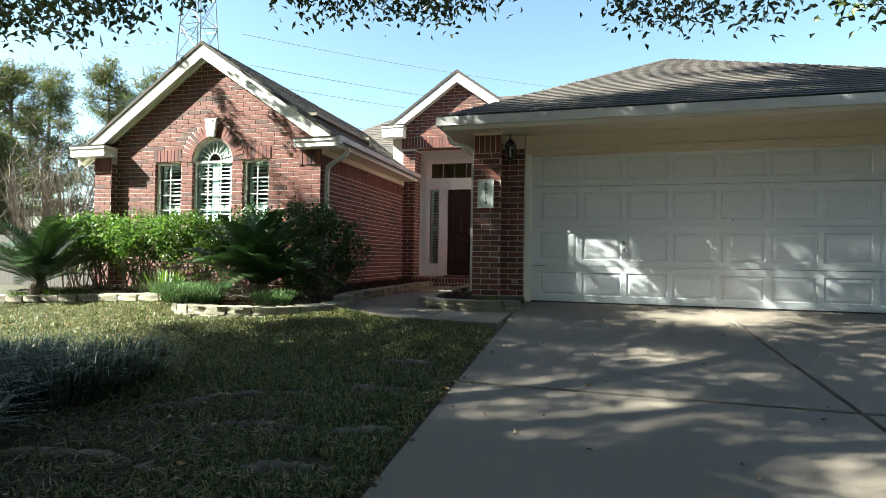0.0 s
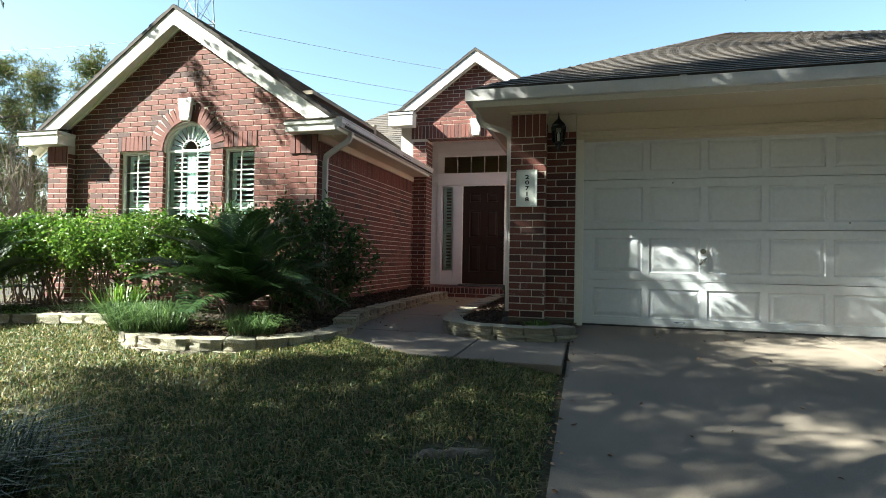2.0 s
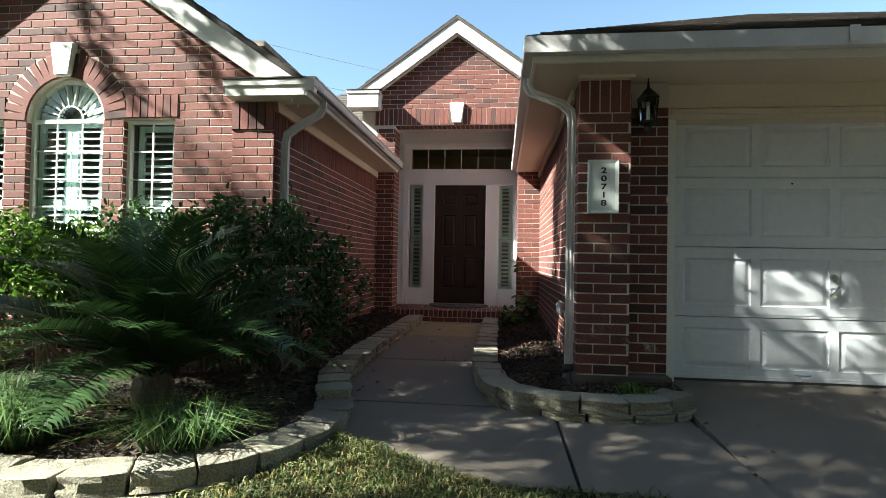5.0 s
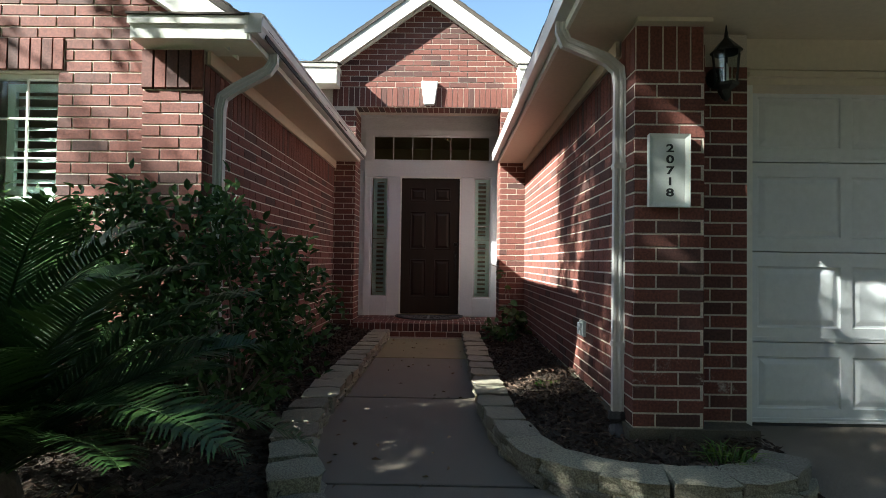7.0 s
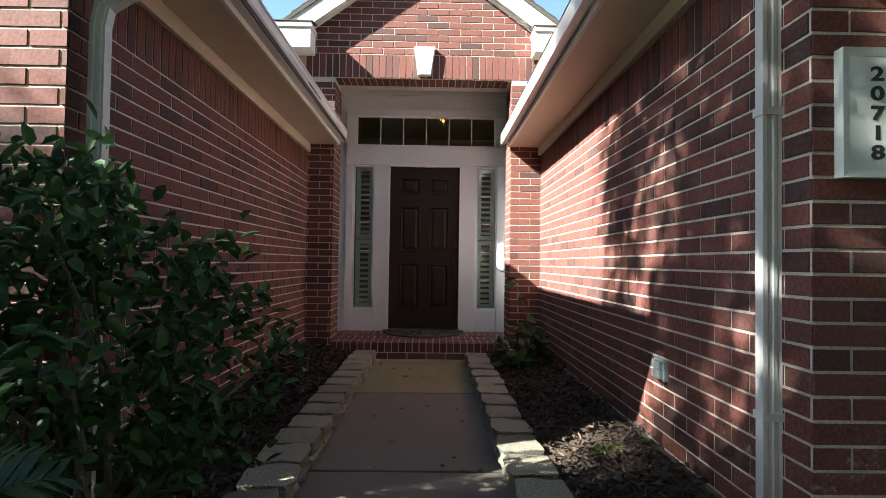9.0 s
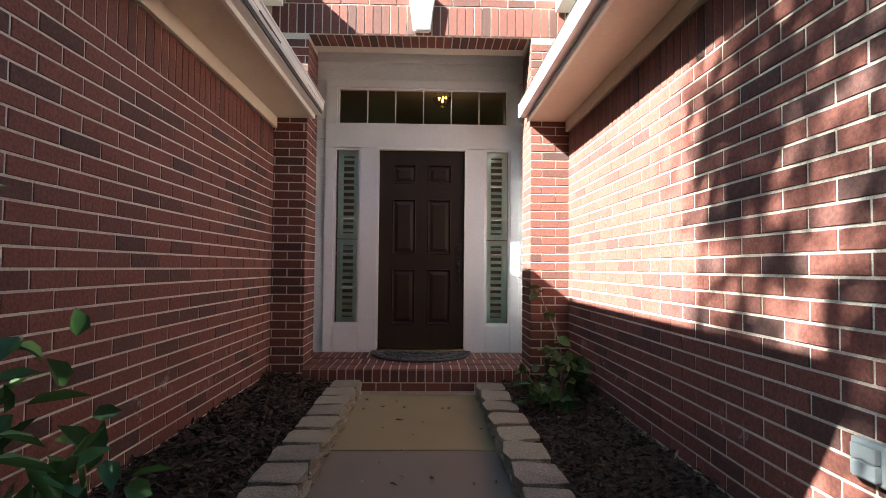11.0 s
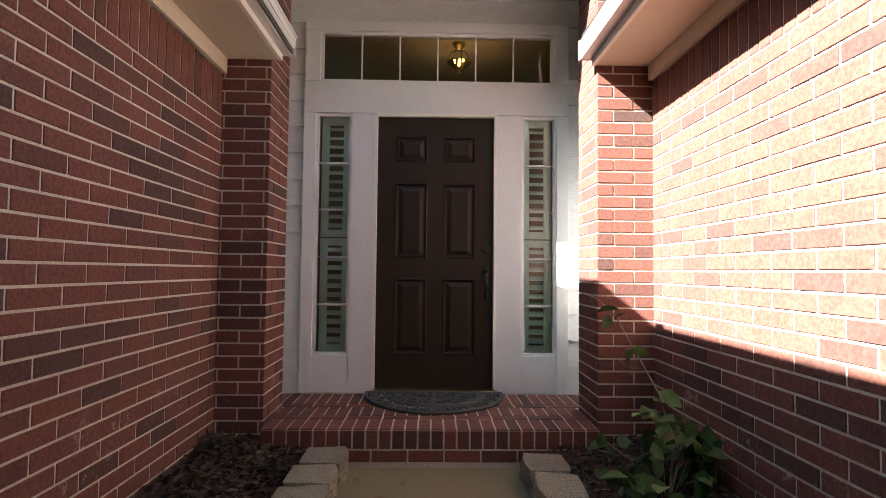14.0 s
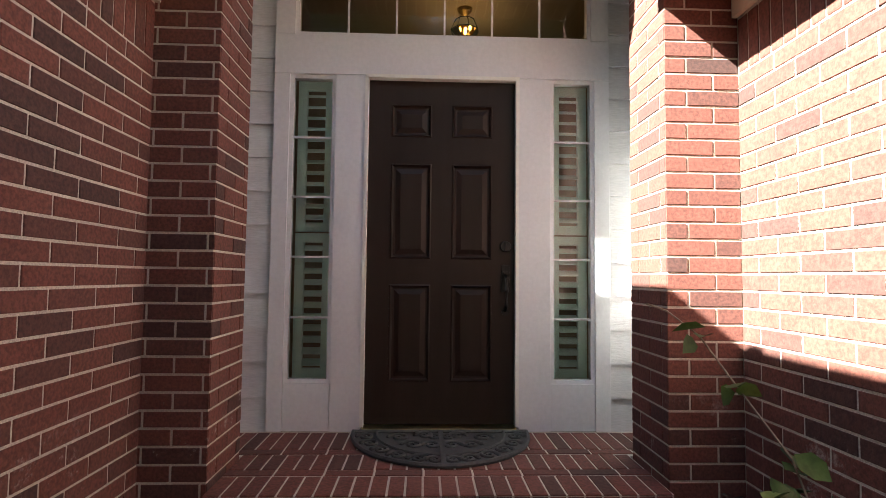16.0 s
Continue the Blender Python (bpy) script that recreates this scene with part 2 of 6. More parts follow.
def tube(bm, path, radius, sides=6):
    """A round or tapered tube through points; radius: a number or one for each point."""
    path = [Vector(p) for p in path]
    rads = radius if isinstance(radius, (list, tuple)) else [radius] * len(path)
    rings = []
    for i, p in enumerate(path):
        d = (path[min(i + 1, len(path) - 1)] - path[max(i - 1, 0)]).normalized()
        u = d.cross(Vector((0, 0, 1)) if abs(d.z) < 0.95 else Vector((1, 0, 0))).normalized()
        w = d.cross(u)
        rings.append([bm.verts.new(p + (u * math.cos(a) + w * math.sin(a)) * rads[i]) for a in (2 * math.pi * k / sides for k in range(sides))])
    for r, s in zip(rings, rings[1:]):
        for k in range(sides):
            bm.faces.new((r[k], r[(k + 1) % sides], s[(k + 1) % sides], s[k]))
    bm.faces.new(list(reversed(rings[0])))
    bm.faces.new(rings[-1])
    return bm


def sweep(bm, profile, path, up=(0, 0, 1)):
    """A profile of (side, up) pairs carried along a path."""
    path = [Vector(p) for p in path]
    rings = []
    for i, p in enumerate(path):
        a = (p - path[i - 1]).normalized() if i else None
        b = (path[i + 1] - p).normalized() if i + 1 < len(path) else None
        d = ((a or b) + (b or a)).normalized()
        u = d.cross(Vector(up)).normalized()
        w = u.cross(d)
        grow = 1 / max(0.5, d.dot(b or a))
        rings.append([bm.verts.new(p + u * s * grow + w * t * (grow if abs(d.z) > 0.01 else 1)) for s, t in profile])
    n = len(profile)
    for r, s in zip(rings, rings[1:]):
        for k in range(n):
            bm.faces.new((r[k], r[(k + 1) % n], s[(k + 1) % n], s[k]))
    bm.faces.new(list(reversed(rings[0])))
    bm.faces.new(rings[-1])
    bmesh.ops.recalc_face_normals(bm, faces=bm.faces)
    return bm


def ring_bm(points_out, points_in, along):
    """A frame between two outlines of equal count, drawn out along a vector."""
    bm = bmesh.new()
    n, d = len(points_out), Vector(along)
    a, b = [bm.verts.new(p) for p in points_out], [bm.verts.new(p) for p in points_in]
    c, e = [bm.verts.new(Vector(p) + d) for p in points_out], [bm.verts.new(Vector(p) + d) for p in points_in]
    for i in range(n):
        j = (i + 1) % n
        for q in ((a[i], a[j], b[j], b[i]), (c[j], c[i], e[i], e[j]), (a[j], a[i], c[i], c[j]), (b[i], b[j], e[j], e[i])):
            bm.faces.new(q)
    bmesh.ops.recalc_face_normals(bm, faces=bm.faces)
    return bm


def structure(name, bm, material, label, category):
    return tagged(part(name, bm, material), label, category, kind="structure")


def lawn_z(x, y):
    """The height of the ground: it rises from the street to the house and falls off beyond the bed."""
    s = min(max(y, -1.0), 6.9)
    z = 0.073 * s - 0.027
    edge = min(max((-0.15 - x) / 0.5, 0.0), 1.0)
    if x > -2.85:
        brim = 6.02 + 0.55 * max(0.0, -1.3 - x)
        edge *= min(max((brim + 0.1 - y) / 0.12, 0.0), 1.0)
    z += 0.07 * edge
    if x < -4.5:
        z -= 0.05 * min(-4.5 - x, 5.0)
    if y > 8.0:
        z -= 0.02 * min(y - 8.0, 5.0)
    return z


# ---- ground ----
def ground_sheet():
    xs = sorted({*[v * 0.4 for v in range(-25, -6)], *[-2.3 + v * 0.15 for v in range(0, 16)], *[v * 0.4 for v in range(1, 16)], -3000, -900, -300, -120, -60, -35, -22, -15, 10, 16, 25, 40, 80, 200, 700, 3000})
    ys = sorted({*[v * 0.4 for v in range(-6, 14)], *[5.6 + v * 0.1 for v in range(0, 13)], *[v * 0.4 for v in range(18, 24)], -3000, -900, -300, -100, -40, -15, -6, 13, 20, 30, 45, 80, 200, 700, 3000})
    verts = [(x, y, lawn_z(x, y) + (0.012 * noise.noise((x * 1.7, y * 1.7, 0)) if abs(x) < 12 and abs(y) < 12 else 0)) for y in ys for x in xs]
    n = len(xs)
    faces = [(j * n + i, j * n + i + 1, j * n + n + i + 1, j * n + n + i) for j in range(len(ys) - 1) for i in range(n - 1)]
    return tagged(new("ground", mesh_of("ground", verts, faces, GROUND, True)), "dry patchy lawn turf sloping up to the house", "lawn", kind="structure")


ground_sheet()


def slab(outline, thick, material, name, parent, slope=0.0):
    """A concrete slab on an outline; slope lifts it with y."""
    bm = prism([(x, y, z) for x, y, z in outline], (0, 0, -thick))
    edges = [e for e in bm.edges if abs(e.verts[0].co.z - e.verts[1].co.z) < thick * 0.5]
    bmesh.ops.bevel(bm, geom=edges, offset=0.012, segments=2, profile=0.6, affect="EDGES")
    return part(name, bm, material, parent)


def drive_z(y):
    return 0.073 * y + 0.0 if y < 6.9 else 0.504 + 0.055 * (y - 6.9)


driveway = base("driveway", (2.4, 4, 0.2), "grey concrete driveway with expansion joints and leaf stains", "driveway", kind="structure")
for x0, x1 in ((-0.085, 2.312), (2.35, 4.95)):
    for y0, y1 in ((-6.0, -0.25), (-0.23, 4.147), (4.178, 8.22)):
        pts = [(x0, y0, drive_z(y0)), (x1, y0, drive_z(y0)), (x1, y1, drive_z(y1)), (x0, y1, drive_z(y1))]
        if y1 > 6.9 > y0:
            pts = [pts[0], pts[1], (x1, 6.9, drive_z(6.9)), pts[2], pts[3], (x0, 6.9, drive_z(6.9))]
        slab(pts, 0.14, CONCRETE, "slab", driveway)

WALK_Z = 0.5
walkway = base("front_walk", (-1.9, 9, 0.5), "grey concrete front walk curving to the porch", "path", kind="structure")
walk_slabs = (
    [(-0.115, 6.0), (-0.115, 7.3), (-0.95, 7.3), (-0.95, 6.0)],
    [(-0.965, 6.0), (-0.965, 7.27), (-2.5, 7.27), (-2.4, 6.9), (-2.1, 6.45), (-1.85, 6.3), (-1.54, 6.12), (-1.25, 6.03)],
    [(-1.35, 7.285), (-1.35, 8.84), (-2.66, 8.84), (-2.62, 7.9), (-2.5, 7.285)],
    [(-1.4, 8.855), (-1.4, 10.49), (-2.66, 10.49), (-2.66, 8.855)],
    [(-1.4, 10.505), (-1.4, 11.88), (-2.66, 11.88), (-2.66, 10.505)])
for k, outline in enumerate(walk_slabs):
    slab([(x, y, WALK_Z) for x, y in outline], 0.12, MOSSY if k == 4 else CONCRETE, "slab", walkway)


# ---- house walls: mortar cores, the bricks come last ----
BRICK_H, ROW, BRICK_L, GAP = 0.0642, 0.0747, 0.235, 0.0105
WIN_TOP, SILL, ARCH_X, ARCH_R = 2.755, 1.10, -5.465, 0.40
WIN_L, WIN_A, WIN_R = (-6.65, -6.10), (ARCH_X - ARCH_R, ARCH_X + ARCH_R), (-4.86, -4.35)
GAB_Y, GAB_X, GAB_PEAK, GAB_SLOPE = 8.24, -5.6, 4.78, 0.68
LW_X, RW_X, ENT_Y = -3.335, -0.745, 11.96
ENT_X, ENT_PEAK, ENT_SLOPE = -2.07, 5.30, 0.72
OPEN_L, OPEN_R, OPEN_TOP = -3.05, -1.08, 3.62


def gable_top(x, peak_x, peak, slope, drop):
    return peak - drop - slope * abs(x - peak_x)


def arch_points(r, y, n=16, a0=0.0, a1=math.pi):
    return [(ARCH_X - r * math.cos(a0 + (a1 - a0) * k / n), y, WIN_TOP + r * math.sin(a0 + (a1 - a0) * k / n)) for k in range(n + 1)]


bm = boxes((-7.85, WIN_L[0], GAB_Y, GAB_Y + 0.2, 0.2, WIN_TOP), (WIN_L[1], WIN_A[0], GAB_Y, GAB_Y + 0.2, SILL, WIN_TOP),
           (WIN_A[1], WIN_R[0], GAB_Y, GAB_Y + 0.2, SILL, WIN_TOP), (WIN_R[1], LW_X, GAB_Y, GAB_Y + 0.2, 0.2, WIN_TOP),
           (WIN_L[0], WIN_R[1], GAB_Y, GAB_Y + 0.2, 0.2, SILL))
top = lambda x: gable_top(x, GAB_X, GAB_PEAK, GAB_SLOPE, 0.16)
arc = arch_points(ARCH_R, GAB_Y)
half = 8
prism([(-7.85, GAB_Y, WIN_TOP)] + arc[:half + 1] + [(ARCH_X, GAB_Y, top(ARCH_X)), (GAB_X, GAB_Y, top(GAB_X)), (-7.85, GAB_Y, top(-7.85))], (0, 0.2, 0), bm)
prism(arc[half:] + [(LW_X, GAB_Y, WIN_TOP), (LW_X, GAB_Y, top(LW_X)), (ARCH_X, GAB_Y, top(ARCH_X))], (0, 0.2, 0), bm)
wall_front = structure("wall_front_gable", bm, MORTAR, "red brick gable wall with light mortar", "wall")
pilaster_r = structure("wall_pilaster", boxes((-3.72, LW_X - 0.004, 8.12, GAB_Y - 0.003, 0.2, 2.88)), MORTAR, "red brick corner pilaster with soldier course", "wall")
pilaster_l = structure("wall_pilaster_far", boxes((-7.87, -7.5, 8.12, GAB_Y - 0.003, 0.2, 2.88)), MORTAR, "red brick corner pilaster with soldier course", "wall")
wall_left = structure("wall_left", boxes((LW_X - 0.2, LW_X, GAB_Y + 0.2, 11.955, 0.3, 2.95)), MORTAR, "shaded red brick side wall of the wing", "wall")
wall_far = structure("wall_far_side", boxes((-7.85, -7.65, GAB_Y + 0.2, 14.0, 0.1, 2.95)), MORTAR, "brick outer side wall of the wing", "wall")
wall_right = structure("wall_right", boxes((RW_X, RW_X + 0.2, 7.92, 11.955, 0.3, 2.95)), MORTAR, "sunlit red brick garage side wall", "wall")
wall_col = structure("wall_garage_column", boxes((-0.755, -0.38, 7.69, 7.915, 0.655, 2.86)), MORTAR, "dark red brick column beside the garage door", "wall")
wall_jamb = structure("wall_garage_return", boxes((-0.377, -0.075, 7.82, 8.02, 0.655, 2.86)), MORTAR, "dark red brick return beside the garage door", "wall")
structure("foundation", boxes((-0.78, -0.075, 7.675, 7.99, 0.3, 0.654), (RW_X - 0.03, RW_X - 0.003, 7.92, 11.95, 0.3, 0.655), bevel=0.006), FOOTING, "weathered concrete footing under the garage bricks", "foundation")

bm = boxes((LW_X - 0.25, OPEN_L, ENT_Y, 12.36, 0.4, OPEN_TOP), (OPEN_R, RW_X + 0.25, ENT_Y, 12.36, 0.4, OPEN_TOP))
etop = lambda x: gable_top(x, ENT_X, ENT_PEAK, ENT_SLOPE, 0.15)
prism([(LW_X - 0.25, ENT_Y, OPEN_TOP), (RW_X + 0.25, ENT_Y, OPEN_TOP), (RW_X + 0.25, ENT_Y, etop(RW_X + 0.25)), (ENT_X, ENT_Y, etop(ENT_X)), (LW_X - 0.25, ENT_Y, etop(LW_X - 0.25))], (0, 0.4, 0), bm)
wall_entry = structure("wall_entry", bm, MORTAR, "red brick entry gable wall with columns", "wall")
structure("wall_back", boxes((-7.85, 6.0, 20.0, 20.2, 0, 3.0), (5.5, 5.7, 8.0, 20.0, 0, 3.0), (-7.85, -7.65, 14.0, 20.0, 0, 3.0), (-7.6, -3.7, 12.4, 12.5, 0, 2.9)), SIDING, "plain rear walls of the house", "wall")

# alcove: siding, ceiling, floor
alcove = base("siding_panel", (-2.07, 12.85, 0.7), "painted lap siding round the front door", "siding", kind="structure")
for x0, x1 in ((-3.40, -3.045), (-1.045, -0.70)):
    z = 0.70
    while z < 3.5:
        bm = prism([(x0, 12.797, z), (x0, 12.820, z + 0.206), (x0, 12.83, z + 0.206), (x0, 12.83, z)], (x1 - x0, 0, 0))
        part("lap_board", bm, SIDING, alcove)
        z += 0.2
z = 3.5
while z < 3.95:
    part("lap_board", prism([(-3.4, 12.797, z), (-3.4, 12.820, z + 0.206), (-3.4, 12.83, z + 0.206), (-3.4, 12.83, z)], (2.7, 0, 0)), SIDING, alcove)
    z += 0.2
structure("wall_alcove", boxes((-3.5, -3.40, 12.36, 13.0, 0.4, 4.0), (-0.70, -0.6, 12.36, 13.0, 0.4, 4.0)), SIDING, "painted alcove side walls", "wall")
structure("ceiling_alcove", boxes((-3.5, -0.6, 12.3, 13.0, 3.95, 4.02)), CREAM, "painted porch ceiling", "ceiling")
structure("room_shell", boxes((-3.5, -0.6, 16.5, 16.6, 0.6, 4.1), (-3.6, -3.5, 13.0, 16.6, 0.6, 4.1), (-0.6, -0.5, 13.0, 16.6, 0.6, 4.1), (-3.5, -0.6, 12.95, 16.5, 0.60, 0.69), (-3.5, -0.6, 13.0, 16.5, 4.0, 4.1)), ROOM, "dim tan hallway behind the door", "room")
structure("wing_room", boxes((-7.6, -3.6, 10.6, 10.7, 0.2, 3.6), (-7.6, -3.6, 8.5, 10.6, 0.55, 0.6), (-7.6, -3.6, 8.45, 10.6, 3.5, 3.55)), ROOM, "dim room behind the shutters", "room")


# ---- roofs ----
def shingle_rows(verts, faces, eave_a, eave_b, up, limits, row=0.145, tab=0.31, lift=0.012):
    """Tabs on a roof plane: from the eave line a-b upwards along up; limits(s) gives the run along the eave at distance s."""
    a, b, up = Vector(eave_a), Vector(eave_b), Vector(up)
    e = (b - a).normalized()
    rise = up.normalized()
    n = e.cross(rise)
    if n.z < 0:
        n = -n
    s, k, total = 0.0, 0, up.length
    rng = random.Random(7)
    while s < total:
        u0, u1 = limits(s / total)
        v0, v1 = limits(min(1, (s + row) / total))
        u0, u1 = max(u0, v0), min(u1, v1)
        u = u0 - tab * (0.5 if k % 2 else 0.15) - rng.random() * 0.1
        while u < u1:
            w = tab * rng.uniform(0.55, 1.15)
            p0, p1 = max(u, u0), min(u + w - 0.006, u1)
            if p1 - p0 > 0.02:
                q, jit = len(verts), rng.uniform(0, 0.012)
                lo, hi = s - jit, min(s + row * 1.15, total)
                for uu, ss, hh in ((p0, lo, lift), (p1, lo, lift), (p1, hi, 0.001), (p0, hi, 0.001), (p0, lo, 0), (p1, lo, 0)):
                    verts.append(a + e * uu + rise * ss + n * hh)
                faces.extend([(q, q + 1, q + 2, q + 3), (q + 4, q + 5, q + 1, q), (q + 5, q + 2, q + 1), (q + 4, q, q + 3)])
            u += w
        s, k = s + row, k + 1


def roof(name, planes, label, thick=0.05):
    """planes: (eave a, eave b, ridge b, ridge a), each a roof face; the slab under it and the shingles on it."""
    bm = bmesh.new()
    verts, faces = [], []
    for ea, eb, rb, ra in planes:
        ea, eb, rb, ra = map(Vector, (ea, eb, rb, ra))
        e = (eb - ea).normalized()
        pts = [ea, eb, rb, ra] if (rb - ra).length > 0.01 else [ea, eb, rb]
        prism([p - Vector((0, 0, 0.004)) for p in pts], (0, 0, -thick), bm)
        s0, s1 = (ra - ea).dot(e), (rb - ea).dot(e)
        L = (eb - ea).length
        up = (ra - ea) - e * s0
        shingle_rows(verts, faces, ea, eb, up, lambda f, s0=s0, s1=s1, L=L: (s0 * f, L + (s1 - L) * f))
    top_ob = structure(name, bm, SHINGLE, label, "roof")
    shingles = new("shingles", mesh_of("shingles", verts, faces, SHINGLE))
    shingles.parent = top_ob
    tagged(shingles, kind="stuff")
    return top_ob


GE_Y, GE_X, GE_Z = 7.30, -1.17, 3.045
roof("roof_garage", [((GE_X, GE_Y, GE_Z), (5.8, GE_Y, GE_Z), (2.3, 12.0, 5.25), (2.3, 12.0, 5.25)),
                     ((GE_X, 11.95, GE_Z), (GE_X, GE_Y, GE_Z), (2.3, 12.0, 5.25), (2.3, 12.0, 5.25)),
                     ((-0.45, 20.0, 3.502), (-0.45, 12.0, 3.502), (2.3, 12.0, 5.25), (2.3, 20.0, 5.25)),
                     ((5.8, GE_Y, GE_Z), (5.8, 20.0, GE_Z), (2.3, 20.0, 5.25), (2.3, 12.0, 5.25))], "brown grey shingle hip roof over the garage")
zr = lambda x: GAB_PEAK - GAB_SLOPE * abs(x - GAB_X)
roof("roof_wing", [((-2.92, 8.06, zr(-2.92)), (-2.92, 11.95, zr(-2.92)), (GAB_X, 11.95, GAB_PEAK), (GAB_X, 8.06, GAB_PEAK)),
                   ((-3.7, 11.95, zr(-3.7)), (-3.7, 15.0, zr(-3.7)), (GAB_X, 15.0, GAB_PEAK), (GAB_X, 11.95, GAB_PEAK)),
                   ((-8.28, 15.0, zr(-8.28)), (-8.28, 8.06, zr(-8.28)), (GAB_X, 8.06, GAB_PEAK), (GAB_X, 15.0, GAB_PEAK))], "dark shingle gable roof over the wing")
ze = lambda x: ENT_PEAK - ENT_SLOPE * abs(x - ENT_X)
roof("roof_entry", [((-0.40, 11.80, ze(-0.40)), (-0.40, 17.0, ze(-0.40)), (ENT_X, 17.0, ENT_PEAK), (ENT_X, 11.80, ENT_PEAK)),
                    ((-3.74, 17.0, ze(-3.74)), (-3.74, 11.80, ze(-3.74)), (ENT_X, 11.80, ENT_PEAK), (ENT_X, 17.0, ENT_PEAK))], "shingle gable roof over the entry")
roof("roof_main", [((-8.3, 12.0, 3.0), (-3.7, 12.0, 3.0), (-3.7, 17.2, 6.3), (-3.75, 17.2, 6.3)),
                   ((-3.7, 13.8, 4.142), (-0.45, 13.8, 4.142), (-0.45, 17.2, 6.3), (-3.7, 17.2, 6.3)),
                   ((-0.45, 12.0, 3.0), (6.0, 12.0, 3.0), (0.5, 17.2, 6.3), (-0.45, 17.2, 6.3)),
                   ((6.0, 22.4, 3.0), (-8.3, 22.4, 3.0), (-3.5, 17.2, 6.3), (0.5, 17.2, 6.3)),
                   ((-8.3, 22.4, 3.0), (-8.3, 12.0, 3.0), (-3.75, 17.2, 6.3), (-3.75, 17.2, 6.3))], "weathered brown shingle main roof")


# ---- eaves, rakes, soffits ----
def rake(name, px, peak, slope, x_l, x_r, y_face, y_wall, tall, label):
    """Two sloping boards and the soffit behind them."""
    th = base(name, (px, y_face, peak), label, "trim", kind="structure")
    for x in (x_l, x_r):
        z = peak - slope * abs(x - px)
        d = tall * math.sqrt(1 + slope * slope)
        part("rake_board", prism([(px, y_face, peak - 0.055), (x, y_face, z - 0.055), (x, y_face, z - 0.055 - d), (px, y_face, peak - 0.055 - d)], (0, 0.028, 0)), WHITE, th)
        part("rake_soffit", prism([(px, y_face + 0.03, peak - d), (x, y_face + 0.03, z - d), (x, y_face + 0.03, z - d - 0.02), (px, y_face + 0.03, peak - d - 0.02)], (0, y_wall - y_face + 0.0, 0)), WHITE, th)
        part("frieze_board", prism([(px, y_wall - 0.03, peak - d - 0.022), (x, y_wall - 0.03, z - d - 0.022), (x, y_wall - 0.03, z - d - 0.06), (px, y_wall - 0.03, peak - d - 0.06)], (0, 0.028, 0)), WHITE, th)
    return th


rake("trim_rake_wing", GAB_X, GAB_PEAK, GAB_SLOPE, -8.22, -3.16, 8.075, GAB_Y, 0.185, "white painted rake boards on the wing gable")
rake("trim_rake_entry", ENT_X, ENT_PEAK, ENT_SLOPE, -3.72, -0.42, 11.815, ENT_Y, 0.17, "white painted rake boards on the entry gable")


def return_box(name, x0, x1, y0, y1, z0, z1, label):
    bm = boxes((x0, x1, y0, y1, z0, z1))
    box(bm, x0 - 0.012, x1 + 0.012, y0 - 0.015, y1, z1 - 0.045, z1 + 0.004)
    ob = structure(name, bm, WHITE, label, "trim")
    cap = prism([(x0 - 0.02, y0 - 0.025, z1 + 0.008), (x1 + 0.02, y0 - 0.025, z1 + 0.008), (x1 + 0.02, y1, z1 + 0.07), (x0 - 0.02, y1, z1 + 0.07)], (0, 0, 0.012))
    part("cap_shingle", cap, SHINGLE, ob, "shingle cap")
    return ob


return_box("trim_return_wing", -3.71, -3.0, 7.95, GAB_Y - 0.004, 2.865, 2.995, "white boxed eave return at the wing corner")
return_box("trim_return_wing_far", -8.25, -7.5, 7.95, GAB_Y - 0.004, 2.865, 3.05, "white boxed eave return at the far corner")
return_box("trim_return_entry", -3.76, -3.27, 11.69, ENT_Y - 0.02, 3.85, 4.11, "white boxed eave return on the entry gable")
return_box("trim_return_entry_right", -0.87, -0.42, 11.69, ENT_Y - 0.02, 3.85, 4.11, "white boxed eave return on the entry gable")

GUT = [(-0.045, -0.055), (0.02, -0.055), (0.032, -0.02), (0.045, -0.005), (0.05, 0.045), (0.058, 0.05), (0.058, 0.062), (0.04, 0.062), (0.035, 0.005), (0.01, -0.045), (-0.04, -0.045), (-0.045, 0.06)]
eave_l = base("trim_eave_wing", (-3.1, 10, 2.86), "white soffit, frieze and fascia along the wing", "trim", kind="structure")
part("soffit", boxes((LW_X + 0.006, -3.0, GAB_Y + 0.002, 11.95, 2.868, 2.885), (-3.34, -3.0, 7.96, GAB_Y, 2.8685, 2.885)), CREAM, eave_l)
part("fascia", boxes((-3.002, -2.98, 7.955, 11.95, 2.862, 3.0)), WHITE, eave_l)
part("frieze_board", boxes((LW_X + 0.012, LW_X + 0.034, GAB_Y - 0.1, 11.94, 2.775, 2.866)), CREAM, eave_l)
gut_l = base("rain_gutter", (-2.93, 10, 2.95), "painted metal rain gutter along the wing eave", "gutter")
part("trough", sweep(bmesh.new(), [(-s, t) for s, t in GUT], [(-2.955, 11.96, 2.955), (-2.955, 7.95, 2.955)]), GUTTER, gut_l)
eave_r = base("trim_eave_garage", (-0.95, 9.6, 2.87), "white soffit, frieze and fascia along the garage", "trim", kind="structure")
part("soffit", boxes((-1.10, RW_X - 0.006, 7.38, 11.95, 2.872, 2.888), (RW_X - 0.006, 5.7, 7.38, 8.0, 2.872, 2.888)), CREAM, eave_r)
part("fascia", boxes((-1.12, -1.098, 7.36, 11.95, 2.866, 3.01)), WHITE, eave_r)
part("fascia", boxes((-1.097, 5.75, 7.36, 7.382, 2.866, 3.01)), WHITE, eave_r)
part("frieze_board", boxes((RW_X - 0.036, RW_X - 0.014, 7.95, 11.94, 2.78, 2.87)), CREAM, eave_r)
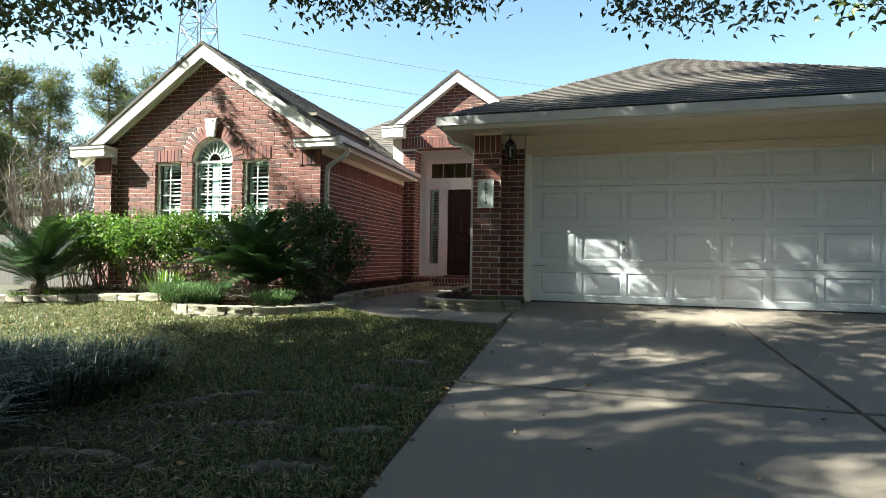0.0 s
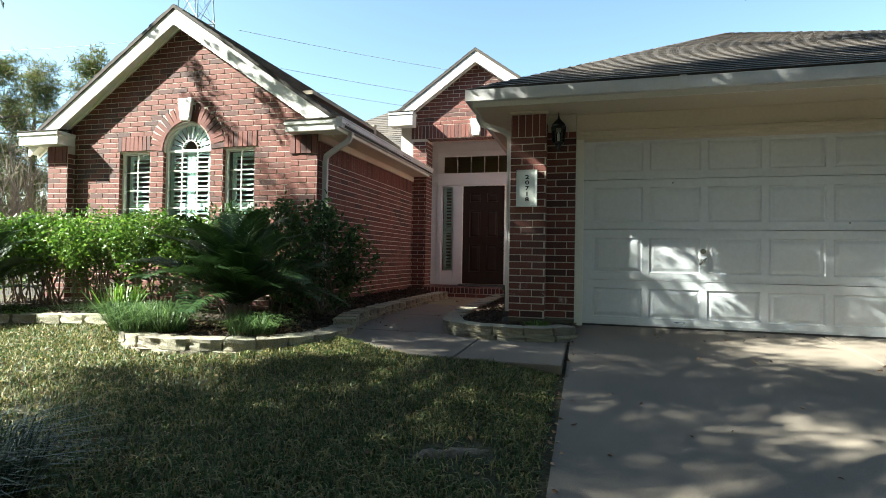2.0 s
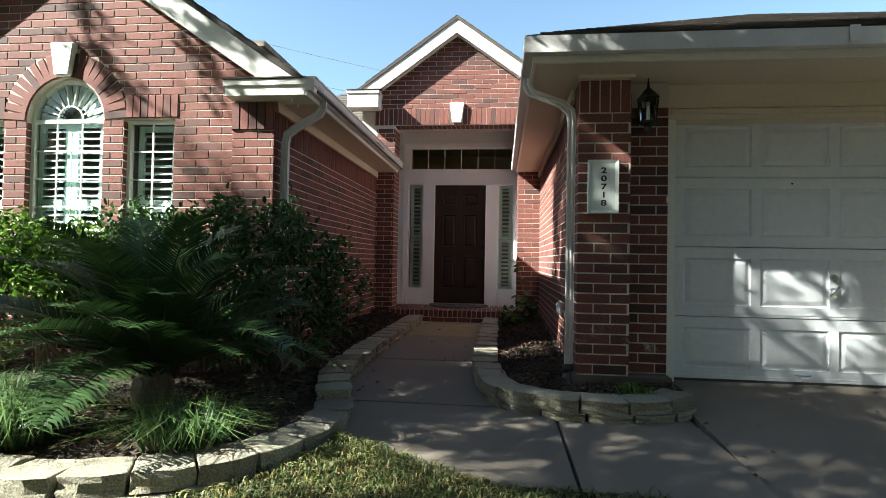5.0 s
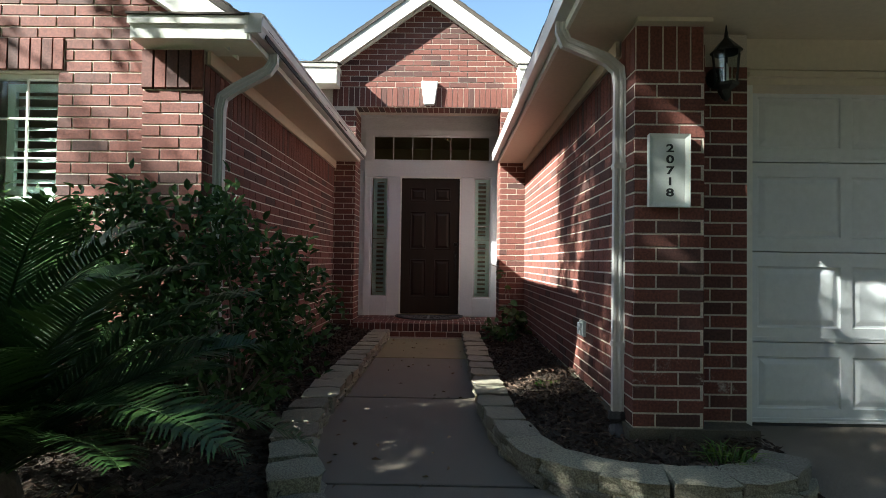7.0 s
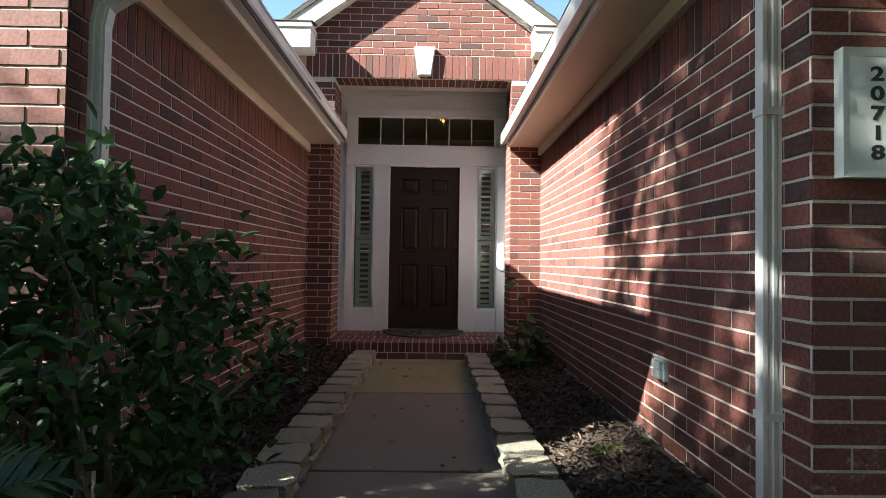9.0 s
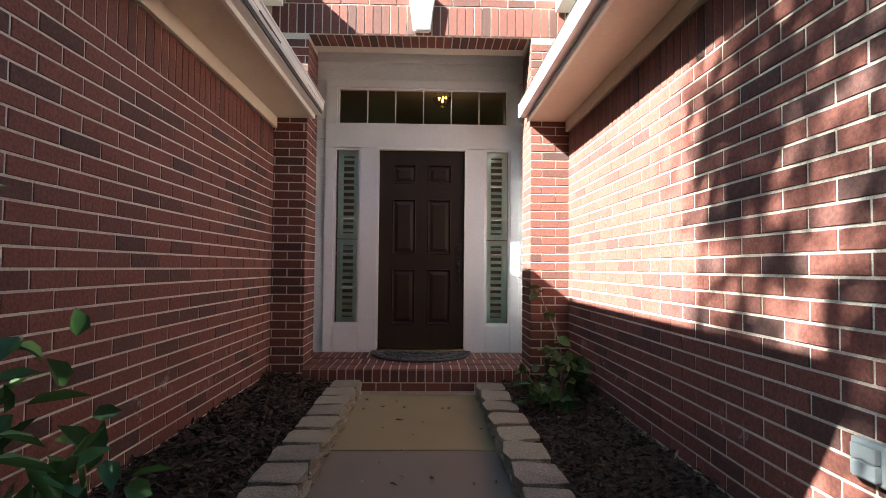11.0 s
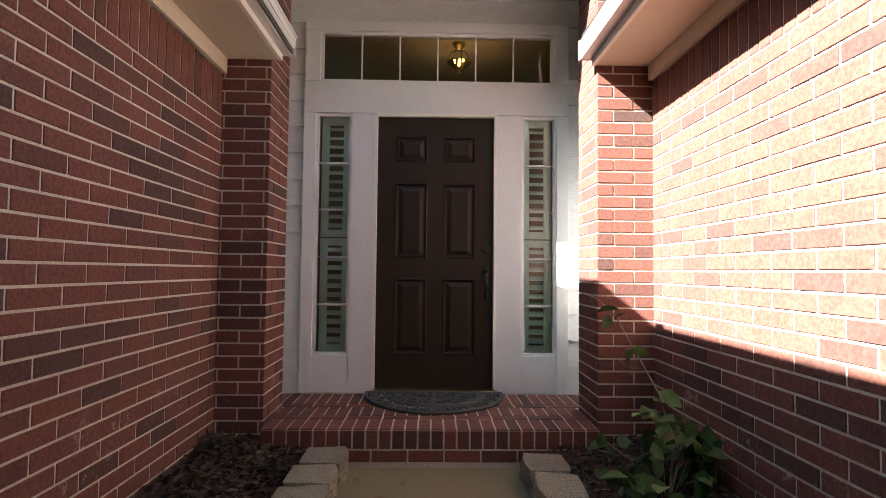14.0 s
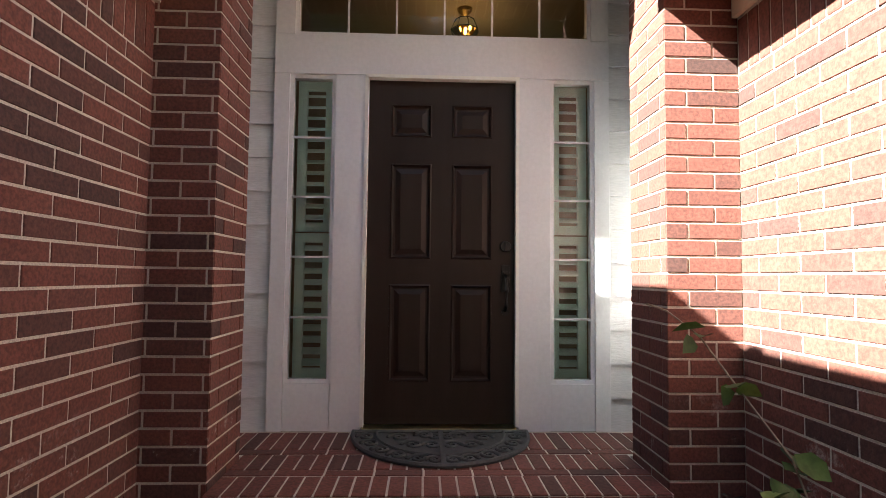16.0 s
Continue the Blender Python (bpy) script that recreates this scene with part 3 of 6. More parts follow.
part("frieze_board", boxes((-0.765, -0.36, 7.63, 7.688, 2.848, 2.8715)), CREAM, eave_r)
gut_r = base("rain_gutter", (-1.15, 9.6, 2.95), "painted metal rain gutter round the garage eave", "gutter")
part("trough", sweep(bmesh.new(), GUT, [(-1.14, 11.96, 2.965), (-1.14, 7.32, 2.965), (5.75, 7.32, 2.965)][::-1]), GUTTER, gut_r)

for gut, ends in ((gut_l, ((-2.955, 7.94, 2.955), (-2.955, 11.965, 2.955))), (gut_r, ((-1.14, 11.965, 2.965),))):
    for x, y, z in ends:
        part("end_cap", boxes((x - 0.055, x + 0.048, y - 0.004, y + 0.004, z - 0.057, z + 0.062)), GUTTER, gut)
for x in (0.9, 3.95):
    part("joint_sleeve", boxes((x - 0.03, x + 0.03, 7.258, 7.264, 2.93, 3.03)), GUTTER, gut_r)

# ---- garage header and jambs ----
header = base("trim_garage_header", (2.4, 8.0, 2.66), "cream painted header board over the garage door", "trim", kind="structure")
part("header_board", boxes((-0.072, 5.5, 7.90, 8.1, 2.60, 2.871)), CREAM, header)
part("header_strip", boxes((-0.03, 5.5, 7.885, 7.9, 2.685, 2.70), (-0.03, 5.5, 7.872, 7.9, 2.64, 2.672), bevel=0.003), CREAM, header)
part("jamb", boxes((-0.073, 0.01, 7.91, 8.2, 0.575, 2.60), bevel=0.004), WHITE, header)
part("jamb", boxes((4.84, 5.5, 7.91, 8.2, 0.575, 2.60), bevel=0.004), WHITE, header)


# ---- front door and its surround ----
def front_entry():
    sur = base("trim_door_surround", (-2.05, 12.8, 0.71), "off-white painted surround of the front door", "trim", kind="structure")
    y0, y1 = 12.775, 12.86
    part("stile", boxes((-3.045, -2.955, y0, y1, 0.712, 2.80), bevel=0.003), TRIM, sur)
    part("stile", boxes((-2.685, -2.51, y0, y1, 0.712, 2.80), bevel=0.003), TRIM, sur)
    part("stile", boxes((-1.59, -1.40, y0, y1, 0.712, 2.80), bevel=0.003), TRIM, sur)
    part("stile", boxes((-1.135, -1.045, y0, y1, 0.712, 2.80), bevel=0.003), TRIM, sur)
    part("head_board", boxes((-3.045, -1.045, y0 - 0.002, y1, 2.802, 3.04), bevel=0.003), TRIM, sur)
    part("apron", boxes((-2.953, -2.687, y0 + 0.006, y1, 0.712, 0.985), bevel=0.003), TRIM, sur)
    part("apron", boxes((-1.398, -1.137, y0 + 0.006, y1, 0.712, 0.985), bevel=0.003), TRIM, sur)
    part("transom_stile", boxes((-3.045, -2.93, y0, y1, 3.042, 3.43), bevel=0.003), TRIM, sur)
    part("transom_stile", boxes((-1.155, -1.045, y0, y1, 3.042, 3.43), bevel=0.003), TRIM, sur)
    part("top_board", boxes((-3.045, -1.045, y0, y1, 3.432, 3.51), bevel=0.003), TRIM, sur)
    part("door_stop", boxes((-2.51, -2.49, y0 - 0.008, 12.84, 0.74, 2.80), (-1.61, -1.59, y0 - 0.008, 12.84, 0.74, 2.80), (-2.51, -1.59, y0 - 0.008, 12.84, 2.785, 2.806)), WHITE, sur)
    # door leaf
    door = base("door_1", (-2.05, 12.83, 0.73), "dark brown six-panel front door, closed", "door", kind="structure")
    cols, rows = ((-2.355, -2.11), (-1.99, -1.745)), ((0.99, 1.56), (1.71, 2.28), (2.44, 2.64))
    bm = bmesh.new()
    xs, zs = [-2.489, -2.355, -2.11, -1.99, -1.745, -1.611], [0.745, 0.99, 1.56, 1.71, 2.28, 2.44, 2.64, 2.784]
    for i in range(5):
        for j in range(7):
            if not (i in (1, 3) and j in (1, 3, 5)):
                box(bm, xs[i], xs[i + 1], 12.815, 12.86, zs[j], zs[j + 1])
    bmesh.ops.remove_doubles(bm, verts=bm.verts, dist=0.0005)
    leaf = part("leaf", bm, DOOR, door)
    for x0, x1 in cols:
        for z0, z1 in rows:
            bm = bmesh.new()
            rings = []
            for inset, y in ((0, 12.8155), (0.008, 12.811), (0.02, 12.828), (0.03, 12.829), (0.06, 12.818)):
                rings.append([bm.verts.new(p) for p in ((x0 + inset, y, z0 + inset), (x1 - inset, y, z0 + inset), (x1 - inset, y, z1 - inset), (x0 + inset, y, z1 - inset))])
            for r, s in zip(rings, rings[1:]):
                for k in range(4):
                    bm.faces.new((r[k], r[(k + 1) % 4], s[(k + 1) % 4], s[k]))
            bm.faces.new(rings[-1])
            part("raised_panel", bm, DOOR, door)
    part("threshold", boxes((-2.495, -1.605, 12.74, 12.87, 0.708, 0.74), bevel=0.006), BRASS, door, "worn brass threshold")
    bm = tube(bmesh.new(), [(-1.665, 12.806, 1.79), (-1.665, 12.79, 1.79)], [0.034, 0.03], 16)
    box(bm, -1.67, -1.66, 12.775, 12.792, 1.765, 1.815, 0.002)
    part("deadbolt", bm, BLACK, door, "black deadbolt")
    bm = boxes((-1.69, -1.64, 12.803, 12.814, 1.52, 1.68), bevel=0.004)
    tube(bm, [(-1.665, 12.806, 1.62), (-1.665, 12.765, 1.60), (-1.665, 12.752, 1.53), (-1.665, 12.765, 1.44), (-1.665, 12.806, 1.41)], [0.012, 0.011, 0.012, 0.011, 0.012], 8)
    box(bm, -1.685, -1.645, 12.78, 12.806, 1.625, 1.64, 0.003)
    tube(bm, [(-1.665, 12.814, 1.40), (-1.665, 12.802, 1.40)], 0.022, 12)
    part("handle_set", bm, BLACK, door, "black curved pull handle with thumb latch")
    return door


def louvers(parent, x0, x1, y, z0, z1, pitch=0.066, tilt=30, chord=0.066, name="slat"):
    """A shutter leaf: two stiles, two rails and tilted slats between them."""
    sw = 0.055
    part("shutter_frame", boxes((x0, x0 + sw, y, y + 0.028, z0, z1), (x1 - sw, x1, y, y + 0.028, z0, z1), (x0 + sw, x1 - sw, y + 0.001, y + 0.027, z0, z0 + 0.055), (x0 + sw, x1 - sw, y + 0.001, y + 0.027, z1 - 0.055, z1)), SHUTTER, parent)
    bm = bmesh.new()
    c = chord / 2
    prism([(0, -c, -0.002), (0, -c * 0.3, -0.0052), (0, c * 0.3, -0.0052), (0, c, -0.002), (0, c, 0.002), (0, c * 0.3, 0.0052), (0, -c * 0.3, 0.0052), (0, -c, 0.002)], (1, 0, 0), bm)
    me = bpy.data.meshes.new(name)
    bm.to_mesh(me)
    bm.free()
    me.materials.append(SHUTTER)
    n = max(1, int((z1 - z0 - 0.11) / pitch))
    step = (z1 - z0 - 0.11) / n
    for k in range(n):
        m = Matrix.Translation((x0 + sw, y + 0.014, z0 + 0.055 + step * (k + 0.5))) @ Matrix.Rotation(radians(tilt), 4, "X") @ Matrix.Diagonal((x1 - x0 - 2 * sw, 1, 1, 1))
        piece(name, me, m, parent)


def window(name, x0, x1, y, z0, z1, cols, rows, label, material=MUNTIN, pane=GLASS, rim=0.03, bar=0.011, shutter=None):
    """A fixed window: rim, muntins, one pane for each light, and a shutter behind it."""
    w = base(name, ((x0 + x1) / 2, y, z0), label, "window", kind="structure")
    part("window_frame", ring_bm([(x0, y, z0), (x1, y, z0), (x1, y, z1), (x0, y, z1)], [(x0 + rim, y, z0 + rim), (x1 - rim, y, z0 + rim), (x1 - rim, y, z1 - rim), (x0 + rim, y, z1 - rim)], (0, 0.05, 0)), material, w)
    a, b, c, d = x0 + rim, x1 - rim, z0 + rim, z1 - rim
    for i in range(1, cols):
        x = a + (b - a) * i / cols
        part("muntin", boxes((x - bar / 2, x + bar / 2, y + 0.008, y + 0.024, c, d)), material, w)
    for j in range(1, rows):
        z = c + (d - c) * j / rows
        part("muntin", boxes((a, b, y + 0.006, y + 0.026, z - bar / 2, z + bar / 2)), material, w)
    for i in range(cols):
        for j in range(rows):
            xa, xb, za, zb = a + (b - a) * i / cols, a + (b - a) * (i + 1) / cols, c + (d - c) * j / rows, c + (d - c) * (j + 1) / rows
            bm = bmesh.new()
            bm.faces.new([bm.verts.new(p) for p in ((xa, y + 0.028, za), (xb, y + 0.028, za), (xb, y + 0.028, zb), (xa, y + 0.028, zb))])
            part("pane", bm, pane, w).visible_shadow = False
    if shutter:
        for x_0, x_1, z_0, z_1 in shutter:
            louvers(w, x_0, x_1, y + 0.085, z_0, z_1)
    return w


front_entry()
window("window_sidelight", -2.955, -2.685, 12.79, 0.985, 2.80, 1, 5, "narrow sidelight window with white shutters behind the glass", TRIM, rim=0.022, shutter=[(-2.925, -2.705, 1.0, 1.86), (-2.925, -2.705, 1.87, 2.79)])
window("window_sidelight_right", -1.40, -1.135, 12.79, 0.985, 2.80, 1, 5, "narrow sidelight window with white shutters behind the glass", TRIM, rim=0.022, shutter=[(-1.38, -1.155, 1.0, 1.86), (-1.38, -1.155, 1.87, 2.79)])
window("window_transom", -2.93, -1.155, 12.79, 3.042, 3.43, 6, 1, "six-light transom window over the front door", TRIM, DARKGLASS, rim=0.02)
tagged(part("backing_board", boxes((-2.99, -2.66, 12.95, 12.96, 0.95, 2.84), (-1.43, -1.1, 12.95, 12.96, 0.95, 2.84)), ROOM), "dark backing behind the shutters", "wall", kind="structure")

# hall pendant
lamp = base("ceiling_lamp", (-1.81, 14.28, 4.0), "lit amber glass ceiling lamp with a faceted brass frame", "lamp")
part("ceiling_plate", tube(bmesh.new(), [(-1.81, 14.28, 4.0), (-1.81, 14.28, 3.97), (-1.81, 14.28, 3.93)], [0.07, 0.06, 0.012], 12), BRASS, lamp)
prof = ((3.92, 0.03), (3.895, 0.085), (3.80, 0.128), (3.70, 0.03))
ring = lambda z, r: [(-1.81 + r * math.cos(math.pi * k / 4 + 0.2), 14.28 + r * math.sin(math.pi * k / 4 + 0.2), z) for k in range(9)]
for k in range(8):
    part("cage_bar", tube(bmesh.new(), [ring(z, r)[k] for z, r in prof], 0.0045, 5), BLACK, lamp, "dark bronze cage bar")
for z, r in prof[1:3]:
    part("cage_ring", tube(bmesh.new(), ring(z, r), 0.0045, 5), BLACK, lamp, "dark bronze cage ring")
AMBER = glow_mat("amber_bulb", (1.0, 0.62, 0.22), 3.0)
AMBERGLASS = glass_mat("amber_glass", (0.95, 0.62, 0.22), 0.8)
for (za, ra), (zb, rb) in zip(prof, prof[1:]):
    for k in range(8):
        bm = bmesh.new()
        bm.faces.new([bm.verts.new(p) for p in (ring(za, ra)[k], ring(za, ra)[k + 1], ring(zb, rb)[k + 1], ring(zb, rb)[k])])
        part("glass_facet", bm, AMBERGLASS, lamp, "amber glass facet").visible_shadow = False
for dx, dy, dz in ((-0.045, -0.03, 3.80), (0.045, -0.02, 3.82), (0.01, 0.05, 3.84), (0.0, -0.045, 3.765)):
    bm = bmesh.new()
    bmesh.ops.create_uvsphere(bm, u_segments=10, v_segments=8, radius=0.014, matrix=Matrix.LocRotScale((-1.81 + dx, 14.28 + dy, dz), None, (1, 1, 1.6)))
    part("bulb", bm, AMBER, lamp, "glowing amber bulb", True)
bulb = new("hall_light", bpy.data.lights.new("hall_light", "POINT"))
bulb.data.energy, bulb.data.color, bulb.data.shadow_soft_size, bulb.location = 0.5, (1.0, 0.62, 0.3), 0.1, (-1.81, 14.28, 3.6)

# ---- wing windows ----
def side_window(name, x0, x1):
    return window(name, x0 + 0.004, x1 - 0.004, GAB_Y + 0.05, SILL, WIN_TOP - 0.004, 2, 6, "white muntin window with plantation shutters inside", MUNTIN, shutter=[(x0 + 0.06, x1 - 0.05, SILL + 0.03, 1.95), (x0 + 0.06, x1 - 0.05, 1.955, WIN_TOP - 0.04)])


side_window("window_wing", *WIN_L)
side_window("window_wing_near", *WIN_R)


def arch_window():
    y, r = GAB_Y + 0.05, ARCH_R - 0.004
    w = base("window_arched", (ARCH_X, y, SILL), "white arched window with sunburst muntins and shutters", "window", kind="structure")
    def outline(inset):
        rr = r - inset
        return [(ARCH_X - rr, y, SILL + inset), (ARCH_X + rr, y, SILL + inset)] + [(ARCH_X + rr * math.cos(math.pi * k / 20), y, WIN_TOP + rr * math.sin(math.pi * k / 20)) for k in range(21)]
    part("window_frame", ring_bm(outline(0), outline(0.035), (0, 0.05, 0)), MUNTIN, w)
    part("rail", boxes((ARCH_X - r + 0.03, ARCH_X + r - 0.03, y + 0.002, y + 0.045, WIN_TOP - 0.02, WIN_TOP + 0.015)), MUNTIN, w)
    for x in (-0.13, 0.13):
        part("muntin", boxes((ARCH_X + x - 0.006, ARCH_X + x + 0.006, y + 0.008, y + 0.024, SILL + 0.03, WIN_TOP - 0.02)), MUNTIN, w)
    for j in range(1, 6):
        z = SILL + 0.03 + (WIN_TOP - SILL - 0.05) * j / 6
        part("muntin", boxes((ARCH_X - r + 0.03, ARCH_X + r - 0.03, y + 0.006, y + 0.026, z - 0.006, z + 0.006)), MUNTIN, w)
    hub = [(ARCH_X + 0.13 * math.cos(math.pi * k / 12), y + 0.016, WIN_TOP + 0.015 + 0.13 * math.sin(math.pi * k / 12)) for k in range(13)]
    part("hub_arc", tube(bmesh.new(), hub, 0.008, 6), MUNTIN, w)
    for k in range(1, 9):
        a = math.pi * k / 9
        part("sunburst_ray", tube(bmesh.new(), [(ARCH_X + q * math.cos(a), y + 0.016, WIN_TOP + 0.015 + q * math.sin(a)) for q in (0.13, r - 0.035)], 0.0055, 5), MUNTIN, w)
    for x0, x1, z0, z1 in ((-r + 0.03, 0, SILL + 0.03, WIN_TOP), (0, r - 0.03, SILL + 0.03, WIN_TOP)):
        bm = bmesh.new()
        bm.faces.new([bm.verts.new((ARCH_X + a, y + 0.03, b)) for a, b in ((x0, z0), (x1, z0), (x1, z1), (x0, z1))])
        part("pane", bm, GLASS, w).visible_shadow = False
    bm = bmesh.new()
    bm.faces.new([bm.verts.new(p) for p in [(ARCH_X + (r - 0.03) * math.cos(math.pi * k / 20), y + 0.03, WIN_TOP + (r - 0.03) * math.sin(math.pi * k / 20)) for k in range(21)]])
    part("pane", bm, GLASS, w).visible_shadow = False
    for x0, x1 in ((-r + 0.05, -0.012), (0.012, r - 0.05)):
        louvers(w, ARCH_X + x0, ARCH_X + x1, y + 0.042, SILL + 0.03, 1.95)
        louvers(w, ARCH_X + x0, ARCH_X + x1, y + 0.042, 1.955, WIN_TOP)
    part("centre_stile", boxes((ARCH_X - 0.03, ARCH_X + 0.03, y + 0.05, y + 0.09, SILL, WIN_TOP)), SHUTTER, w)
    fan = bmesh.new()
    for k in range(13):
        a = math.pi * (k + 0.5) / 13
        u, v = Vector((math.cos(a), 0, math.sin(a))), Vector((-math.sin(a), 0, math.cos(a)))
        c0, c1 = Vector((ARCH_X, y + 0.06, WIN_TOP + 0.02)) + u * 0.14, Vector((ARCH_X, y + 0.06, WIN_TOP + 0.02)) + u * (r - 0.04)
        prism([c0 - v * 0.012, c1 - v * 0.035, c1 + v * 0.03, c0 + v * 0.01], (0, 0.012, 0), fan)
    part("fan_shutter", fan, SHUTTER, w, "white fan shutter")
    return w


arch_window()


def keystone(name, x, y, z0, z1, w0, w1, label):
    bm = prism([(x - w0 / 2, y, z0), (x + w0 / 2, y, z0), (x + w1 / 2, y, z1), (x - w1 / 2, y, z1)], (0, 0.09, 0))
    bmesh.ops.bevel(bm, geom=list(bm.edges), offset=0.01, segments=2, affect="EDGES")
    return tagged(part(name, bm, WHITE), label, "keystone", "keystones", "structure")


keystone("trim_keystone", ARCH_X - 0.01, GAB_Y - 0.06, 3.165, 3.48, 0.15, 0.25, "white keystone over the arched window")
keystone("trim_keystone_entry", -2.055, ENT_Y - 0.06, 3.645, 3.965, 0.145, 0.235, "white keystone over the porch opening")


# ---- garage door ----
def garage_door():
    g = base("garage_door", (2.4, 8.1, 0.58), "white raised-panel sectional garage door, closed", "garage door", kind="structure")
    x0, x1, y = 0.008, 4.845, 8.06
    zs = (0.585, 1.075, 1.625, 2.175, 2.665)
    first, pitch, wide = 0.125, 0.575, 0.505
    for z0, z1 in zip(zs, zs[1:]):
        a, b = z0 + 0.003, z1 - 0.003
        p0, p1 = a + 0.085, b - 0.085
        bm = bmesh.new()
        xs = [x0]
        for k in range(8):
            xs += [first + k * pitch, first + k * pitch + wide]
        xs.append(x1)
        for i in range(len(xs) - 1):
            if i % 2 == 0:
                box(bm, xs[i], xs[i + 1], y, y + 0.045, a, b)
            else:
                box(bm, xs[i], xs[i + 1], y, y + 0.045, a, p0)
                box(bm, xs[i], xs[i + 1], y, y + 0.045, p1, b)
        bmesh.ops.remove_doubles(bm, verts=bm.verts, dist=0.0004)
        sec = part("door_section", bm, GARAGE, g)
        part("section_lip", boxes((x0, x1, y - 0.004, y + 0.002, a + 0.022, a + 0.03), (x0, x1, y - 0.003, y + 0.002, a + 0.002, a + 0.012)), GARAGE, sec)
        for k in range(8):
            xa, xb = first + k * pitch, first + k * pitch + wide
            bm = bmesh.new()
            rings = []
            for inset, dy in ((0, 0.0005), (0.006, 0.010), (0.016, 0.012), (0.045, 0.004), (0.055, 0.003)):
                rings.append([bm.verts.new(p) for p in ((xa + inset, y + dy, p0 + inset), (xb - inset, y + dy, p0 + inset), (xb - inset, y + dy, p1 - inset), (xa + inset, y + dy, p1 - inset))])
            for r, s in zip(rings, rings[1:]):
                for q in range(4):
                    bm.faces.new((r[q], r[(q + 1) % 4], s[(q + 1) % 4], s[q]))
            bm.faces.new(rings[-1])
            part("raised_panel", bm, GARAGE, sec)
    part("bottom_seal", boxes((x0, x1, y + 0.002, y + 0.04, 0.555, 0.586)), RUBBER, g, "black rubber bottom seal")
    bm = tube(bmesh.new(), [(1.235, y + 0.001, 1.40), (1.235, y - 0.014, 1.40)], [0.03, 0.026], 14)
    tube(bm, [(1.235, y - 0.014, 1.40), (1.235, y - 0.02, 1.40)], 0.012, 10)
    part("lock_cylinder", bm, STEEL, g, "round steel lock")
    bm = tube(bmesh.new(), [(1.235, y + 0.001, 1.30), (1.235, y - 0.02, 1.30)], [0.024, 0.018], 12)
    tube(bm, [(1.262, y - 0.022, 1.33), (1.235, y - 0.03, 1.30), (1.20, y - 0.022, 1.255)], [0.009, 0.013, 0.008], 8)
    part("turn_handle", bm, STEEL, g, "steel T handle")
    part("lift_handle", tube(bmesh.new(), [(0.96, y, 0.64), (0.965, y - 0.025, 0.64), (1.06, y - 0.025, 0.64), (1.065, y, 0.64)], 0.006, 6), STEEL, g, "small steel lift handle")
    for x, z in ((0.93, 2.13), (2.56, 1.70)):
        part("screw_hole", tube(bmesh.new(), [(x, y + 0.001, z), (x, y - 0.004, z)], 0.008, 8), BLACK, g)
    part("floor_inside", boxes((0, 5.5, 8.23, 11.8, 0.5, 0.56)), CONCRETE, g)
    return g


garage_door()


# ---- house number, lantern, spouts, outlet ----
def number_plaque():
    x0, x1, y, z0, z1 = -0.69, -0.47, 7.66, 1.85, 2.245
    p = base("house_number_plaque", ((x0 + x1) / 2, y, z0), "pale stone house number plaque reading 20718 on bricks", "sign")
    part("board", boxes((x0, x1, y, y + 0.028, z0, z1), bevel=0.004), PLAQUE, p)
    part("rim", ring_bm([(x0, y - 0.012, z0), (x1, y - 0.012, z0), (x1, y - 0.012, z1), (x0, y - 0.012, z1)], [(x0 + 0.024, y - 0.002, z0 + 0.024), (x1 - 0.024, y - 0.002, z0 + 0.024), (x1 - 0.024, y - 0.002, z1 - 0.024), (x0 + 0.024, y - 0.002, z1 - 0.024)], (0, 0.014, 0)), PLAQUE, p)
    for k, ch in enumerate("20718"):
        cu = bpy.data.curves.new("digit", "FONT")
        cu.body, cu.size, cu.extrude, cu.offset, cu.align_x = ch, 0.074, 0.001, 0.002, "CENTER"
        tmp = bpy.data.objects.new("digit_text", cu)
        scene.collection.objects.link(tmp)
        me = bpy.data.meshes.new_from_object(tmp.evaluated_get(bpy.context.evaluated_depsgraph_get()))
        bpy.data.objects.remove(tmp)
        me.materials.clear()
        me.materials.append(INK)
        ob = new("digit", me)
        adopt(ob, p)
        ob.matrix_basis = pose((x0 + x1) / 2 + 0.004, y - 0.0012, z1 - 0.097 - k * 0.06, 90, 0, 0) @ Matrix.Diagonal((1.15, 0.80, 1, 1))
        tagged(ob, "black digit")
    return p


number_plaque()


